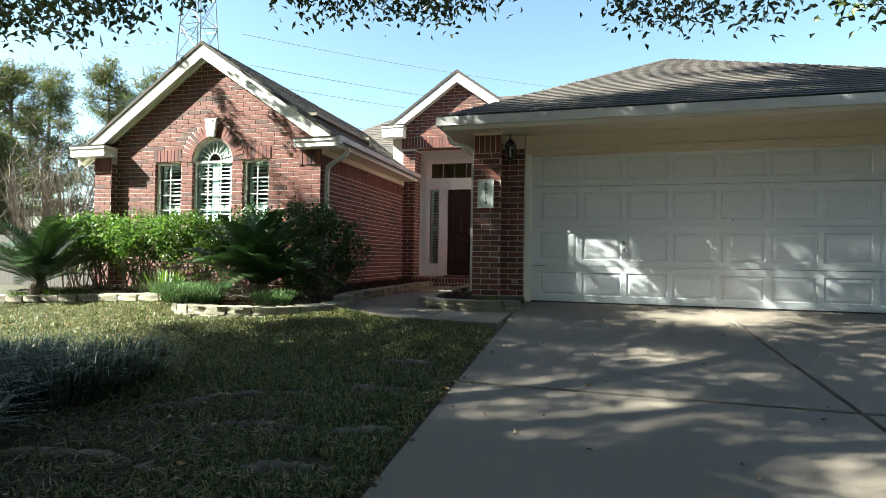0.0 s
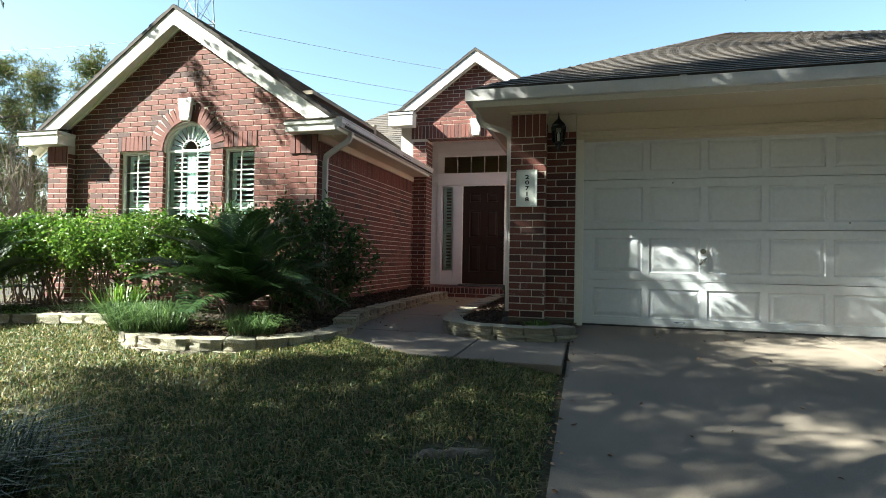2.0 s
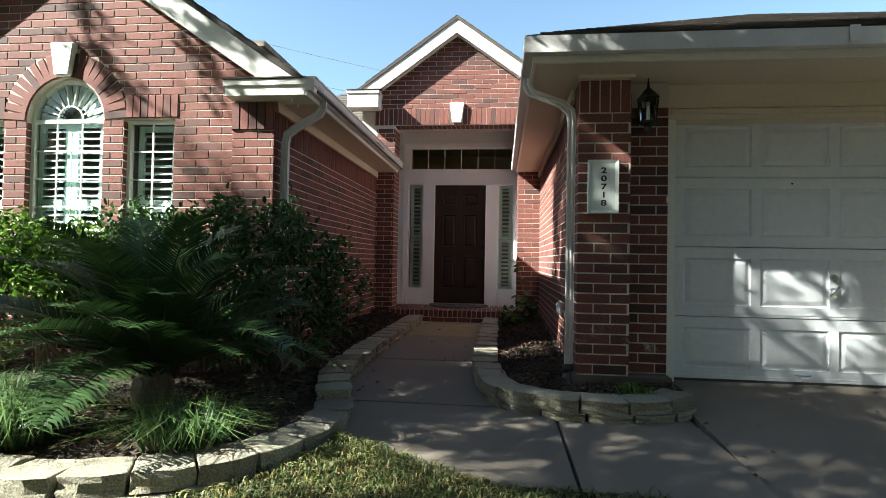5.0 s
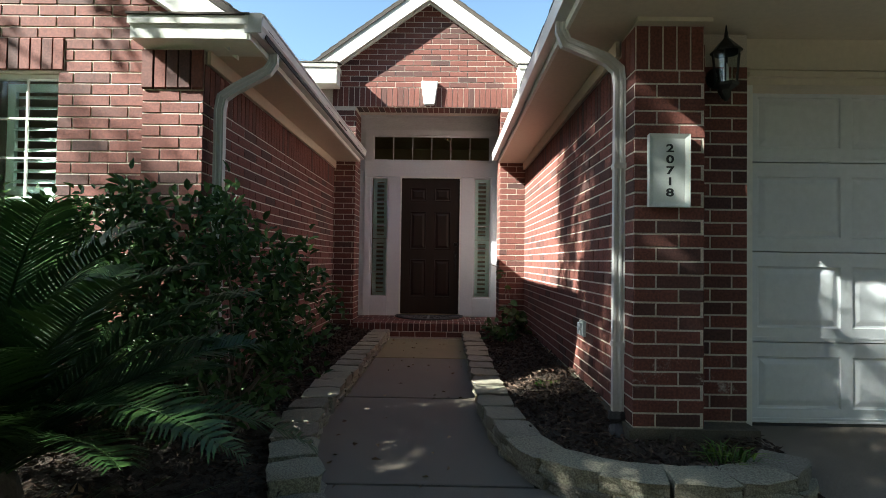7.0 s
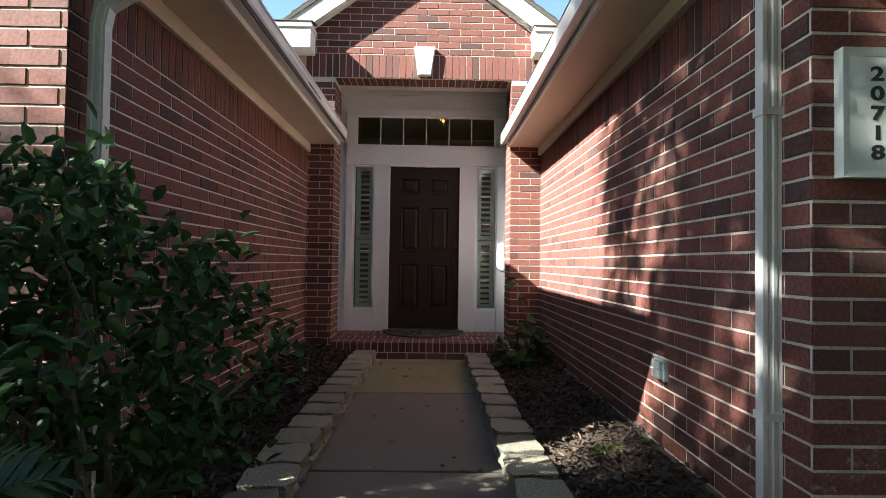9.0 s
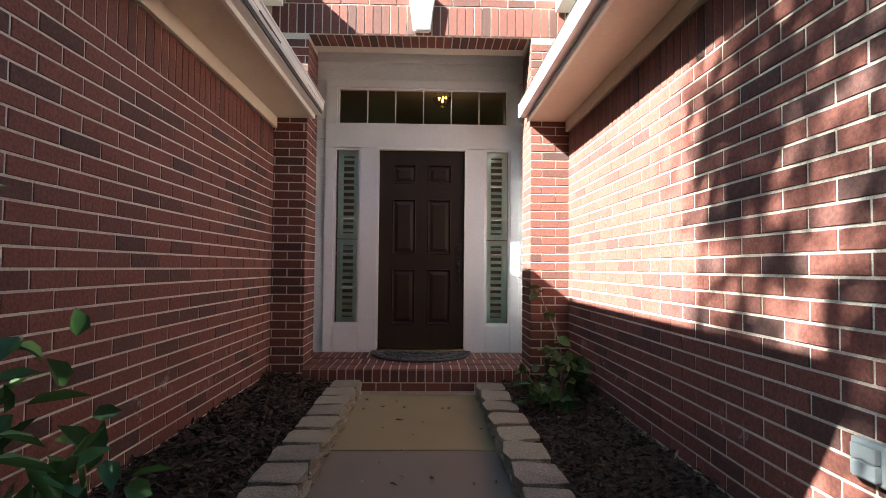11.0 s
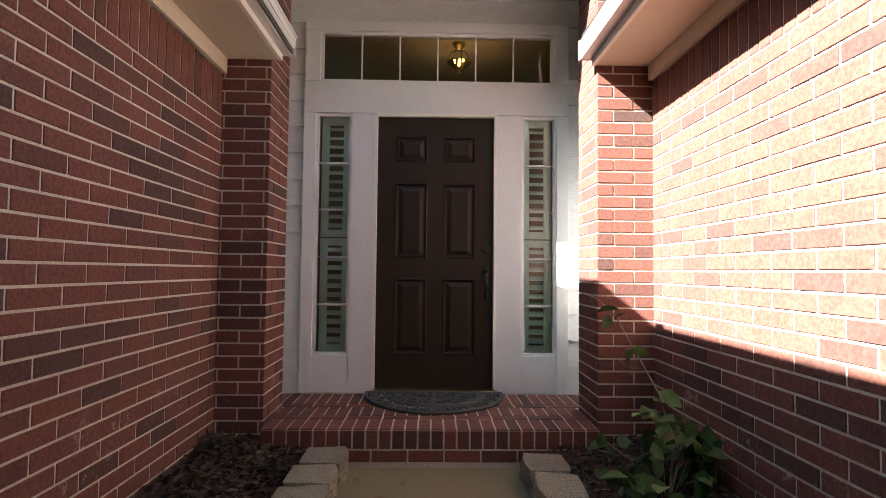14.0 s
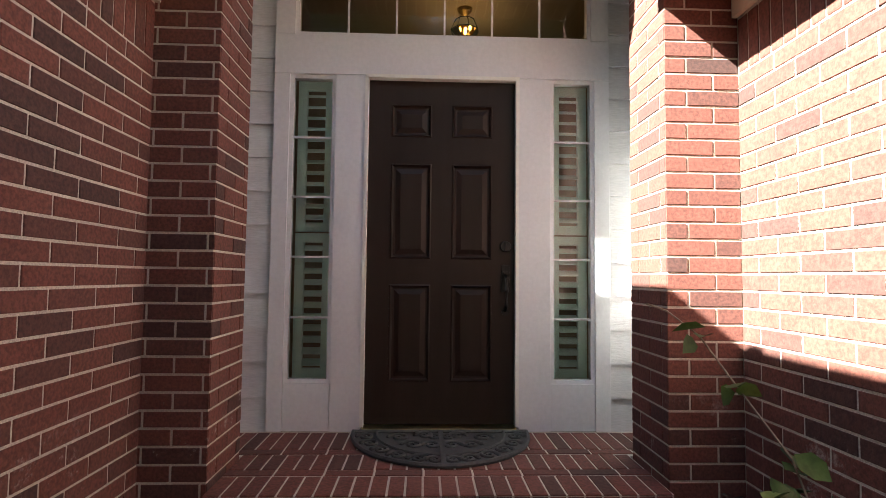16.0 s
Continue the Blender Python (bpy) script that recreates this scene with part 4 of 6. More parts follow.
def wall_lantern():
    cx, cy = -0.255, 7.70
    l = base("wall_lantern", (cx, 7.80, 2.45), "black metal coach lantern with clear glass on bricks", "lantern")
    part("wall_plate", tube(bmesh.new(), [(cx, 7.812, 2.60), (cx, 7.80, 2.60), (cx, 7.79, 2.60)], [0.06, 0.06, 0.045], 14), BLACK, l)
    part("arm", tube(bmesh.new(), [(cx, 7.795, 2.58), (cx, 7.76, 2.50), (cx, 7.73, 2.47), (cx, cy, 2.49), (cx, cy, 2.53)], 0.012, 8), BLACK, l)
    part("base_cup", tube(bmesh.new(), [(cx, cy, 2.44), (cx, cy, 2.46), (cx, cy, 2.50), (cx, cy, 2.52), (cx, cy, 2.535)], [0.006, 0.02, 0.028, 0.06, 0.066], 6), BLACK, l)
    part("roof_cap", tube(bmesh.new(), [(cx, cy, 2.705), (cx, cy, 2.715), (cx, cy, 2.755), (cx, cy, 2.775), (cx, cy, 2.79), (cx, cy, 2.86)], [0.08, 0.082, 0.045, 0.026, 0.012, 0.003], 6), BLACK, l)
    corner = lambda k, r: (cx + r * math.cos(math.pi * k / 3), cy + r * math.sin(math.pi * k / 3))
    for k in range(6):
        part("post", tube(bmesh.new(), [(*corner(k, 0.06), 2.535), (*corner(k, 0.074), 2.705)], 0.005, 5), BLACK, l)
        bm = bmesh.new()
        bm.faces.new([bm.verts.new(p) for p in ((*corner(k, 0.058), 2.536), (*corner(k + 1, 0.058), 2.536), (*corner(k + 1, 0.072), 2.704), (*corner(k, 0.072), 2.704))])
        part("pane", bm, GLASS, l).visible_shadow = False
    part("candle", tube(bmesh.new(), [(cx, cy, 2.535), (cx, cy, 2.62), (cx, cy, 2.65)], [0.014, 0.014, 0.004], 8), WHITE, l)
    return l


wall_lantern()
SPOUT = [(-0.032, -0.022), (-0.016, -0.022), (-0.012, -0.018), (0.0, -0.018), (0.004, -0.022), (0.016, -0.022), (0.02, -0.018), (0.032, -0.022), (0.032, 0.022), (-0.032, 0.022)]


def downspout(path, straps, label, boot=None):
    d = base("downspout", path[-1], label, "downspout")
    part("pipe", sweep(bmesh.new(), [(s, t) for s, t in SPOUT], path, (0.02, 1, 0.01)), GUTTER, d)
    x, y, _ = path[-1]
    for z in straps:
        part("strap", boxes((x - 0.037, x + 0.037, y - 0.027, y + 0.03, z - 0.014, z + 0.014), bevel=0.003), GUTTER, d)
    if boot:
        part("drain_boot", tube(bmesh.new(), boot, [0.05, 0.055, 0.05, 0.056, 0.05, 0.056, 0.05][:len(boot)], 10), RUBBER, d, "black corrugated drain boot")
    return d


downspout([(-2.955, 8.30, 2.92), (-2.955, 8.30, 2.84), (-2.985, 8.28, 2.78), (-3.18, 8.22, 2.64), (-3.245, 8.20, 2.58), (-3.26, 8.20, 2.50), (-3.26, 8.20, 0.52)], (1.9, 1.0), "grey painted metal downspout on the wing corner")
downspout([(-1.14, 7.80, 2.93), (-1.14, 7.80, 2.86), (-1.11, 7.815, 2.80), (-0.87, 7.84, 2.715), (-0.80, 7.85, 2.66), (-0.79, 7.85, 2.58), (-0.79, 7.85, 0.66)], (2.1, 1.08), "grey painted metal downspout on the garage corner",
          [(-0.79, 7.85, 0.70), (-0.79, 7.845, 0.66), (-0.79, 7.835, 0.62), (-0.80, 7.81, 0.58), (-0.80, 7.78, 0.55)])
outlet = base("outdoor_outlet", (-0.75, 8.76, 1.02), "grey weatherproof outlet cover on the brick wall", "outlet")
part("cover_plate", boxes((-0.775, -0.75, 8.70, 8.82, 1.0, 1.11), bevel=0.005), GALV, outlet)
part("flap_lid", boxes((-0.795, -0.776, 8.715, 8.80, 1.012, 1.055), bevel=0.005), GALV, outlet)
part("flap_lid", boxes((-0.795, -0.776, 8.715, 8.80, 1.06, 1.10), bevel=0.005), GALV, outlet)


# ---- porch mat ----
def door_mat():
    cx, yb, rx, ry, z = -2.045, 12.735, 0.50, 0.555, 0.713
    m = base("door_mat", (cx, 12.4, z), "black rubber half-round doormat with scroll relief", "doormat")
    rim = lambda f, n=24: [(cx + rx * f * math.cos(math.pi * k / n), yb - ry * f * math.sin(math.pi * k / n), z + 0.012) for k in range(n + 1)]
    part("mat_base", prism([(p[0], p[1], z) for p in rim(1.0)], (0, 0, 0.008)), RUBBER, m)
    part("rim", tube(bmesh.new(), rim(0.985), 0.012, 6), RUBBER, m)
    part("rim", tube(bmesh.new(), rim(0.72), 0.009, 6), RUBBER, m)
    part("back_edge", tube(bmesh.new(), [(cx - rx, yb, z + 0.012), (cx + rx, yb, z + 0.012)], 0.012, 6), RUBBER, m)
    part("centre_bar", boxes((cx - 0.013, cx + 0.013, yb - ry + 0.01, yb, z + 0.008, z + 0.02), bevel=0.003), RUBBER, m)
    for side in (-1, 1):
        for a, f, size in ((0.13, 0.85, 0.05), (0.3, 0.85, 0.05), (0.47, 0.85, 0.05), (0.64, 0.85, 0.05), (0.81, 0.85, 0.05), (0.93, 0.85, 0.04), (0.25, 0.5, 0.06), (0.6, 0.52, 0.06), (0.85, 0.45, 0.055), (0.4, 0.22, 0.055), (0.75, 0.2, 0.045)):
            t = math.pi / 2 * a
            px, py = cx + side * rx * f * math.cos(t), yb - ry * f * math.sin(t)
            pts = [(px + side * size * (1 - k / 22) * math.cos(k * 0.5), py + size * (1 - k / 22) * math.sin(k * 0.5), z + 0.012) for k in range(20)]
            part("scroll", tube(bmesh.new(), pts, [0.011 - 0.0003 * k for k in range(20)], 6), RUBBER, m, smooth=True)
    return m


door_mat()
porch = structure("porch_step", boxes((-3.035, -1.095, 11.89, 12.368, 0.4, 0.706), (-3.3, -0.8, 12.37, 12.80, 0.4, 0.706)), MORTAR, "red brick porch floor and step", "porch")


# ---- leaf and blade meshes ----
def fast_mesh(name, verts, tris, material):
    me = bpy.data.meshes.new(name)
    verts, tris = np.asarray(verts, dtype=np.float32), np.asarray(tris, dtype=np.int32)
    me.vertices.add(len(verts))
    me.vertices.foreach_set("co", verts.ravel())
    me.loops.add(tris.size)
    me.loops.foreach_set("vertex_index", tris.ravel())
    me.polygons.add(len(tris))
    me.polygons.foreach_set("loop_start", np.arange(0, tris.size, 3, dtype=np.int32))
    me.materials.append(material)
    me.update(calc_edges=True)
    return me


def unit(v):
    return v / np.maximum(np.linalg.norm(v, axis=1, keepdims=True), 1e-6)


def leaf_mesh(name, centres, dirs, length, width, material, rng, fold=0.25, oval=False):
    """Folded pointed leaves, one for each centre, along dirs; oval: rounder leaves for plants seen close by."""
    n = len(centres)
    d = unit(dirs)
    side = unit(np.cross(d, unit(rng.normal(size=(n, 3)) + np.array([0, 0, 1.2]))))
    up = np.cross(side, d)
    ln = (length * rng.uniform(0.6, 1.2, n))[:, None]
    wd = (width * rng.uniform(0.7, 1.2, n))[:, None]
    if oval:
        low, high, lift = centres + d * ln * 0.28, centres + d * ln * 0.66 - up * ln * 0.03, up * wd * fold
        v = np.stack([centres, low - side * wd * 0.44 + lift, high - side * wd * 0.42 + lift, centres + d * ln - up * ln * 0.14, high + side * wd * 0.42 + lift, low + side * wd * 0.44 + lift], 1).reshape(-1, 3)
        i = np.arange(n)[:, None] * 6
        return fast_mesh(name, v, np.concatenate([i + [0, 2, 1], i + [0, 3, 2], i + [0, 4, 3], i + [0, 5, 4]], 1).reshape(-1, 3), material)
    mid = centres + d * ln * 0.45
    v = np.stack([centres, mid - side * wd / 2 + up * wd * fold, centres + d * ln - up * ln * 0.12, mid + side * wd / 2 + up * wd * fold], 1).reshape(-1, 3)
    i = np.arange(n)[:, None] * 4
    return fast_mesh(name, v, np.concatenate([i + [0, 2, 1], i + [0, 3, 2]], 1).reshape(-1, 3), material)


def blade_mesh(name, roots, lean, height, width, material, rng, bend=0.4):
    """Grass-like blades that rise from roots and bend over."""
    n = len(roots)
    a = rng.uniform(0, 2 * math.pi, n)
    face = np.stack([np.cos(a), np.sin(a), np.zeros(n)], 1)
    side = np.stack([-np.sin(a), np.cos(a), np.zeros(n)], 1)
    h = (height * rng.uniform(0.5, 1.25, n))[:, None]
    w = width * rng.uniform(0.7, 1.2, n)[:, None] / 2
    out = (face * rng.uniform(0.1, 1.0, n)[:, None] + lean) * h
    z = np.array([0, 0, 1.0])
    mid, tip = roots + out * 0.35 + z * h * 0.62, roots + out * (0.6 + bend) + z * h * (1 - bend * 0.55)
    v = np.stack([roots - side * w, roots + side * w, mid - side * w * 0.8, mid + side * w * 0.8, tip], 1).reshape(-1, 3)
    i = np.arange(n)[:, None] * 5
    return fast_mesh(name, v, np.concatenate([i + [0, 1, 3], i + [0, 3, 2], i + [2, 3, 4]], 1).reshape(-1, 3), material)


def cloud(rng, n, centre, radii, hollow=0.3):
    p = unit(rng.normal(size=(n, 3)))
    return np.asarray(centre) + p * (rng.uniform(hollow, 1, n) ** 0.5)[:, None] * np.asarray(radii)


def shrub(name, at, lobes, count, leaf, material, label, stems=14, seed=0):
    """A leafy shrub: bent stems from the ground, and leaves in clumps inside its lobes (x, y, z, rx, ry, rz)."""
    rng = np.random.default_rng(seed)
    s = base(name, at, label, "shrub")
    weights = np.array([l[3] * l[4] * l[5] for l in lobes])
    weights = weights / weights.sum()
    clumps = []
    for l, w in zip(lobes, weights):
        clumps.append(cloud(rng, max(3, int(count / 11 * w)), l[:3], l[3:], 0.25))
    clumps = np.concatenate(clumps)
    for k in range(stems):
        tip = Vector(clumps[rng.integers(len(clumps))])
        root = Vector(at) + Vector((rng.uniform(-0.18, 0.18), rng.uniform(-0.15, 0.15), 0))
        mid = root.lerp(tip, 0.5) + Vector((rng.uniform(-0.1, 0.1), rng.uniform(-0.1, 0.1), 0.08))
        part("stem", tube(bmesh.new(), [root, root.lerp(mid, 0.6), mid, tip], [0.013, 0.011, 0.009, 0.004], 5), TWIG, s)
    per = 11
    c = np.repeat(clumps, per, 0)
    d = rng.normal(size=c.shape) + np.array([0, -0.1, 0.55])
    c = c + rng.normal(size=c.shape) * 0.045
    ob = new("foliage", leaf_mesh("foliage", c, d, leaf, leaf * 0.48, material, rng, oval=True))
    adopt(ob, s)
    return s


# ---- beds ----
def bed_rise(x, y):
    """The soil along the side walls is banked up towards them."""
    if x > -1.6:
        return 0.075 * min(max((x + 1.3) / 0.45, 0.0), 1.0) * min(max((y - 7.95) / 0.3, 0.0), 1.0)
    return 0.085 * min(max((-2.72 - x) / 0.5, 0.0), 1.0) * min(max((y - 7.4) / 0.8, 0.0), 1.0) if x > -3.4 else 0.0


def bed(name, outline, z, label):
    bm = bmesh.new()
    f = bm.faces.new([bm.verts.new((x, y, z)) for x, y in outline])
    bmesh.ops.triangulate(bm, faces=[f])
    for _ in range(4):
        long = [e for e in bm.edges if e.calc_length() > 0.28]
        bmesh.ops.subdivide_edges(bm, edges=long, cuts=1)
        bmesh.ops.triangulate(bm, faces=bm.faces)
    for v in bm.verts:
        v.co.z += bed_rise(v.co.x, v.co.y) + 0.035 * noise.noise((v.co.x * 3, v.co.y * 3, 1)) + 0.015 * noise.noise((v.co.x * 11, v.co.y * 11, 2))
    bmesh.ops.recalc_face_normals(bm, faces=bm.faces)
    for f in bm.faces:
        if f.normal.z < 0:
            f.normal_flip()
    return structure(name, bm, SOIL, label, "planting bed")


LEFT_BED = [(-2.70, 11.94), (-3.35, 11.94), (-3.35, 8.13), (-7.9, 8.13), (-7.9, 6.68), (-4.5, 6.55), (-4.2, 6.3), (-4.0, 5.98), (-3.6, 5.78), (-3.1, 5.80), (-2.70, 5.95), (-2.45, 6.2), (-2.36, 6.6), (-2.48, 7.1), (-2.62, 7.6), (-2.70, 8.3)]
RIGHT_BED = [(-1.40, 11.93), (-1.40, 8.2), (-1.28, 7.5), (-1.0, 7.22), (-0.6, 7.16), (-0.2, 7.25), (-0.06, 7.5), (-0.06, 7.80), (-0.80, 7.66), (-0.76, 8.0), (-0.76, 11.94)]
bed("bed_left", LEFT_BED, 0.55, "dark mulched planting bed against the wing")
bed("bed_right", RIGHT_BED, 0.565, "dark mulched planting bed against the garage")


def inside(x, y, poly):
    hit = np.zeros(len(x), bool)
    for (x0, y0), (x1, y1) in zip(poly, poly[1:] + poly[:1]):
        cross = ((y0 > y) != (y1 > y)) & (x < (x1 - x0) * (y - y0) / (y1 - y0 + 1e-9) + x0)
        hit ^= cross
    return hit


def mulch(name, poly, z, n, seed, label, material=MULCH, size=0.045):
    rng = np.random.default_rng(seed)
    xs, ys = [p[0] for p in poly], [p[1] for p in poly]
    x, y = rng.uniform(min(xs), max(xs), n), rng.uniform(min(ys), max(ys), n)
    keep = inside(x, y, poly)
    x, y = x[keep], y[keep]
    zz = np.array([z + bed_rise(a, b) + 0.035 * noise.noise((a * 3, b * 3, 1)) + 0.015 * noise.noise((a * 11, b * 11, 2)) for a, b in zip(x, y)])
    c = np.stack([x, y, zz + rng.uniform(0.0, 0.014, len(x))], 1)
    d = rng.normal(size=c.shape) * np.array([1, 1, 0.3])
    return tagged(new(name, leaf_mesh(name, c, d, size, size * 0.35, material, rng, 0.15)), label, "mulch", kind="stuff")


mulch("mulch_chips", LEFT_BED, 0.558, 34000, 3, "dark bark mulch over the left bed")
mulch("mulch_chips_right", RIGHT_BED, 0.59, 18000, 4, "dark bark mulch over the garage bed")
mulch("mulch_chips_walk", [(-2.70, 11.93), (-3.33, 11.93), (-3.33, 8.2), (-2.70, 8.3)], 0.568, 6500, 8, "chunky dark bark mulch beside the walk", MULCH, 0.06)
mulch("fallen_leaves", [(-4.3, 5.95), (-2.6, 5.95), (-2.5, 6.6), (-3.2, 7.0), (-4.4, 6.7)], 0.57, 700, 5, "brown fallen leaves on the bed", DEADLEAF, 0.06)
mulch("fallen_leaves_right", RIGHT_BED, 0.6, 110, 6, "brown fallen leaves on the garage bed", DEADLEAF, 0.055)


# ---- retaining blocks ----
def block_mesh(seed):
    rng = random.Random(seed)
    bm = bmesh.new()
    bmesh.ops.create_cube(bm, size=1.0)
    for v in bm.verts:
        if v.co.y > 0:
            v.co.x *= 0.86
    bmesh.ops.subdivide_edges(bm, edges=bm.edges, cuts=2, use_grid_fill=True)
    for v in bm.verts:
        x, y, z = v.co
        if y < -0.4:
            v.co.y -= 0.08 * (1 - 3.4 * x * x) + 0.05 * noise.noise((x * 4 + seed, z * 3, seed))
            v.co.x *= 1.0 - 0.05 * abs(z)
        v.co += Vector((rng.uniform(-1, 1) * 0.018, rng.uniform(-1, 1) * 0.035, rng.uniform(-1, 1) * 0.035))
    edges = [e for e in bm.edges if len(e.link_faces) == 2 and e.calc_face_angle(0) > 0.9]
    bmesh.ops.bevel(bm, geom=edges, offset=0.03, segments=1, affect="EDGES")
    me = bpy.data.meshes.new("block")
    bm.to_mesh(me)
    bm.free()
    me.materials.append(STONE)
    return me


BLOCKS = [block_mesh(k) for k in range(6)]


def stone_row(parent, line, length, depth, high, z_of, seed, offset=0.0):
    """Blocks laid along a line, their rough faces to the line's right."""
    rng = random.Random(seed)
    pts = [Vector((x, y, 0)) for x, y in line]
    seg = [(b - a).length for a, b in zip(pts, pts[1:])]
    total = sum(seg)
    def at(s):
        for a, b, l in zip(pts, pts[1:], seg):
            if s <= l:
                return a.lerp(b, s / l)
            s -= l
        return pts[-1]
    n = max(1, round((total - offset) / length))
    step = (total - offset) / n
    for k in range(n):
        s = offset + step * (k + 0.5)
        p, q = at(max(0, s - step / 2)), at(min(total, s + step / 2))
        d = (q - p).normalized()
        inner = Vector((-d.y, d.x, 0))
        c = (p + q) / 2 + inner * (depth / 2 + rng.uniform(-0.008, 0.008))
        z = z_of(c.x, c.y)
        m = Matrix.LocRotScale((c.x, c.y, z + high / 2), Euler((rng.uniform(-0.03, 0.03), rng.uniform(-0.03, 0.03), math.atan2(d.y, d.x) + rng.uniform(-0.05, 0.05))), (step * 0.95, depth, high * rng.uniform(0.94, 1.03)))
        piece("block", BLOCKS[rng.randrange(6)], m, parent)


K_LEFT = [(-4.38, 6.45), (-4.26, 6.15), (-4.08, 5.86), (-3.82, 5.66), (-3.5, 5.57), (-3.1, 5.60), (-2.7, 5.74), (-2.42, 5.98), (-2.22, 6.35), (-2.2, 6.7), (-2.3, 7.05), (-2.44, 7.5), (-2.53, 8.0), (-2.545, 8.6), (-2.545, 11.86)]
kerb_l = base("bed_edging_left", (-3.4, 5.6, 0.45), "two-course tan concrete block edging round the bed", "edging", kind="structure")
stone_row(kerb_l, K_LEFT, 0.27, 0.21, 0.08, lambda x, y: 0.402 if y < 7 else 0.47, 1)
stone_row(kerb_l, [(x, y) if y > 7.2 else (x, y + 0.02) for x, y in K_LEFT], 0.27, 0.21, 0.096, lambda x, y: 0.48 if y < 7 else 0.53, 2, 0.1)
K_RIGHT = [(-1.555, 11.86), (-1.545, 9.2), (-1.53, 8.2), (-1.46, 7.62), (-1.32, 7.25), (-1.05, 7.07), (-0.75, 7.0), (-0.45, 7.02), (-0.2, 7.12), (-0.02, 7.32)]
kerb_r = base("bed_edging_right", (-1.4, 7.5, 0.5), "two-course tan concrete block edging by the garage", "edging", kind="structure")
stone_row(kerb_r, K_RIGHT, 0.29, 0.20, 0.055, lambda x, y: 0.495, 3)
stone_row(kerb_r, [(x - 0.01, y + 0.015) for x, y in K_RIGHT], 0.30, 0.20, 0.088, lambda x, y: 0.545, 4, 0.12)
kerb_f = base("bed_edging_far", (-6, 6.5, 0.4), "low tan concrete block edging beside the lawn", "edging", kind="structure")
stone_row(kerb_f, [(-8.2, 6.62), (-7.0, 6.55), (-5.6, 6.50), (-4.45, 6.42)], 0.38, 0.17, 0.10, lambda x, y: lawn_z(x, y) + 0.015, 5)


# ---- hedge and shrubs ----
for k, (x, y, r, top) in enumerate(((-7.55, 7.53, 0.5, 1.75), (-6.85, 7.43, 0.5, 1.80), (-6.1, 7.38, 0.5, 1.78), (-5.4, 7.43, 0.5, 1.80), (-4.75, 7.48, 0.45, 1.74))):
    shrub("hedge_shrub", (x, y, 0.55), [(x, y, top - 0.32, r, 0.48, 0.32), (x + 0.15, y - 0.15, top - 0.6, r * 0.6, 0.3, 0.2), (x - 0.2, y, top - 0.75, r * 0.35, 0.25, 0.25)], 3800, 0.058, HEDGE,
          "bright green broad-leaved hedge shrub under the windows", 16, 20 + k)
shrub("window_shrub", (-4.05, 7.5, 0.57), [(-4.05, 7.5, 1.62, 0.42, 0.35, 0.28), (-4.15, 7.45, 1.2, 0.4, 0.3, 0.4)], 2600, 0.06, SHRUB, "dark green leggy shrub below the window", 16, 31)
shrub("corner_shrub", (-3.05, 7.75, 0.57), [(-3.25, 7.75, 1.62, 0.45, 0.42, 0.32), (-2.95, 7.72, 1.35, 0.42, 0.42, 0.45), (-2.72, 7.95, 1.25, 0.28, 0.4, 0.42), (-3.3, 7.6, 1.0, 0.5, 0.4, 0.35), (-2.8, 7.8, 0.9, 0.25, 0.35, 0.25), (-3.1, 7.8, 1.85, 0.2, 0.2, 0.16)],
      3000, 0.072, SHRUB, "dark green glossy shrub at the wing corner", 30, 32)
shrub("back_shrub", (-3.55, 7.75, 0.57), [(-3.6, 7.7, 1.66, 0.35, 0.3, 0.3), (-3.6, 7.75, 1.2, 0.4, 0.3, 0.4)], 2400, 0.065, SHRUB, "dark green shrub behind the sago palm", 16, 33)


# ---- sago palms ----
def frond_mesh(seed, length=1.05, leaflets=54):
    rng = random.Random(seed)
    droop = rng.uniform(0.35, 0.6)
    verts, tris = [], []
    spine = lambda t: Vector((length * t * (1 - 0.12 * t * t), 0, length * (0.42 * t - droop * t * t)))
    for k in range(9):
        p = spine(k / 9)
        q = spine((k + 1) / 9)
        i = len(verts)
        w = 0.011 * (1 - k / 10)
        verts += [p + Vector((0, -w, 0)), p + Vector((0, w, 0)), q + Vector((0, w * 0.9, 0)), q + Vector((0, -w * 0.9, 0)), p + Vector((0, 0, w)), q + Vector((0, 0, w))]
        tris += [(i, i + 3, i + 5), (i, i + 5, i + 4), (i + 1, i + 4, i + 5), (i + 1, i + 5, i + 2), (i, i + 1, i + 2), (i, i + 2, i + 3)]
    for k in range(leaflets):
        t = 0.12 + 0.87 * k / leaflets
        p = spine(t)
        d = (spine(t + 0.01) - p).normalized()
        ln = 0.19 * math.sin(math.pi * min(0.95, 0.12 + t * 0.85)) ** 0.6 * rng.uniform(0.9, 1.08)
        for s in (-1, 1):
            tip = p + d * ln * 0.62 + Vector((0, s * ln * 0.85, ln * 0.20 - 0.03 * rng.random()))
            mid = p.lerp(tip, 0.55) + Vector((0, 0, 0.012))
            w = d * 0.0068
            i = len(verts)
            verts += [p - w * 0.7, p + w * 0.7, mid + w, mid - w, tip]
            tris += [(i, i + 1, i + 2), (i, i + 2, i + 3), (i + 3, i + 2, i + 4)]
    return fast_mesh("frond", verts, tris, PALM)


FRONDS = [frond_mesh(k) for k in range(4)]


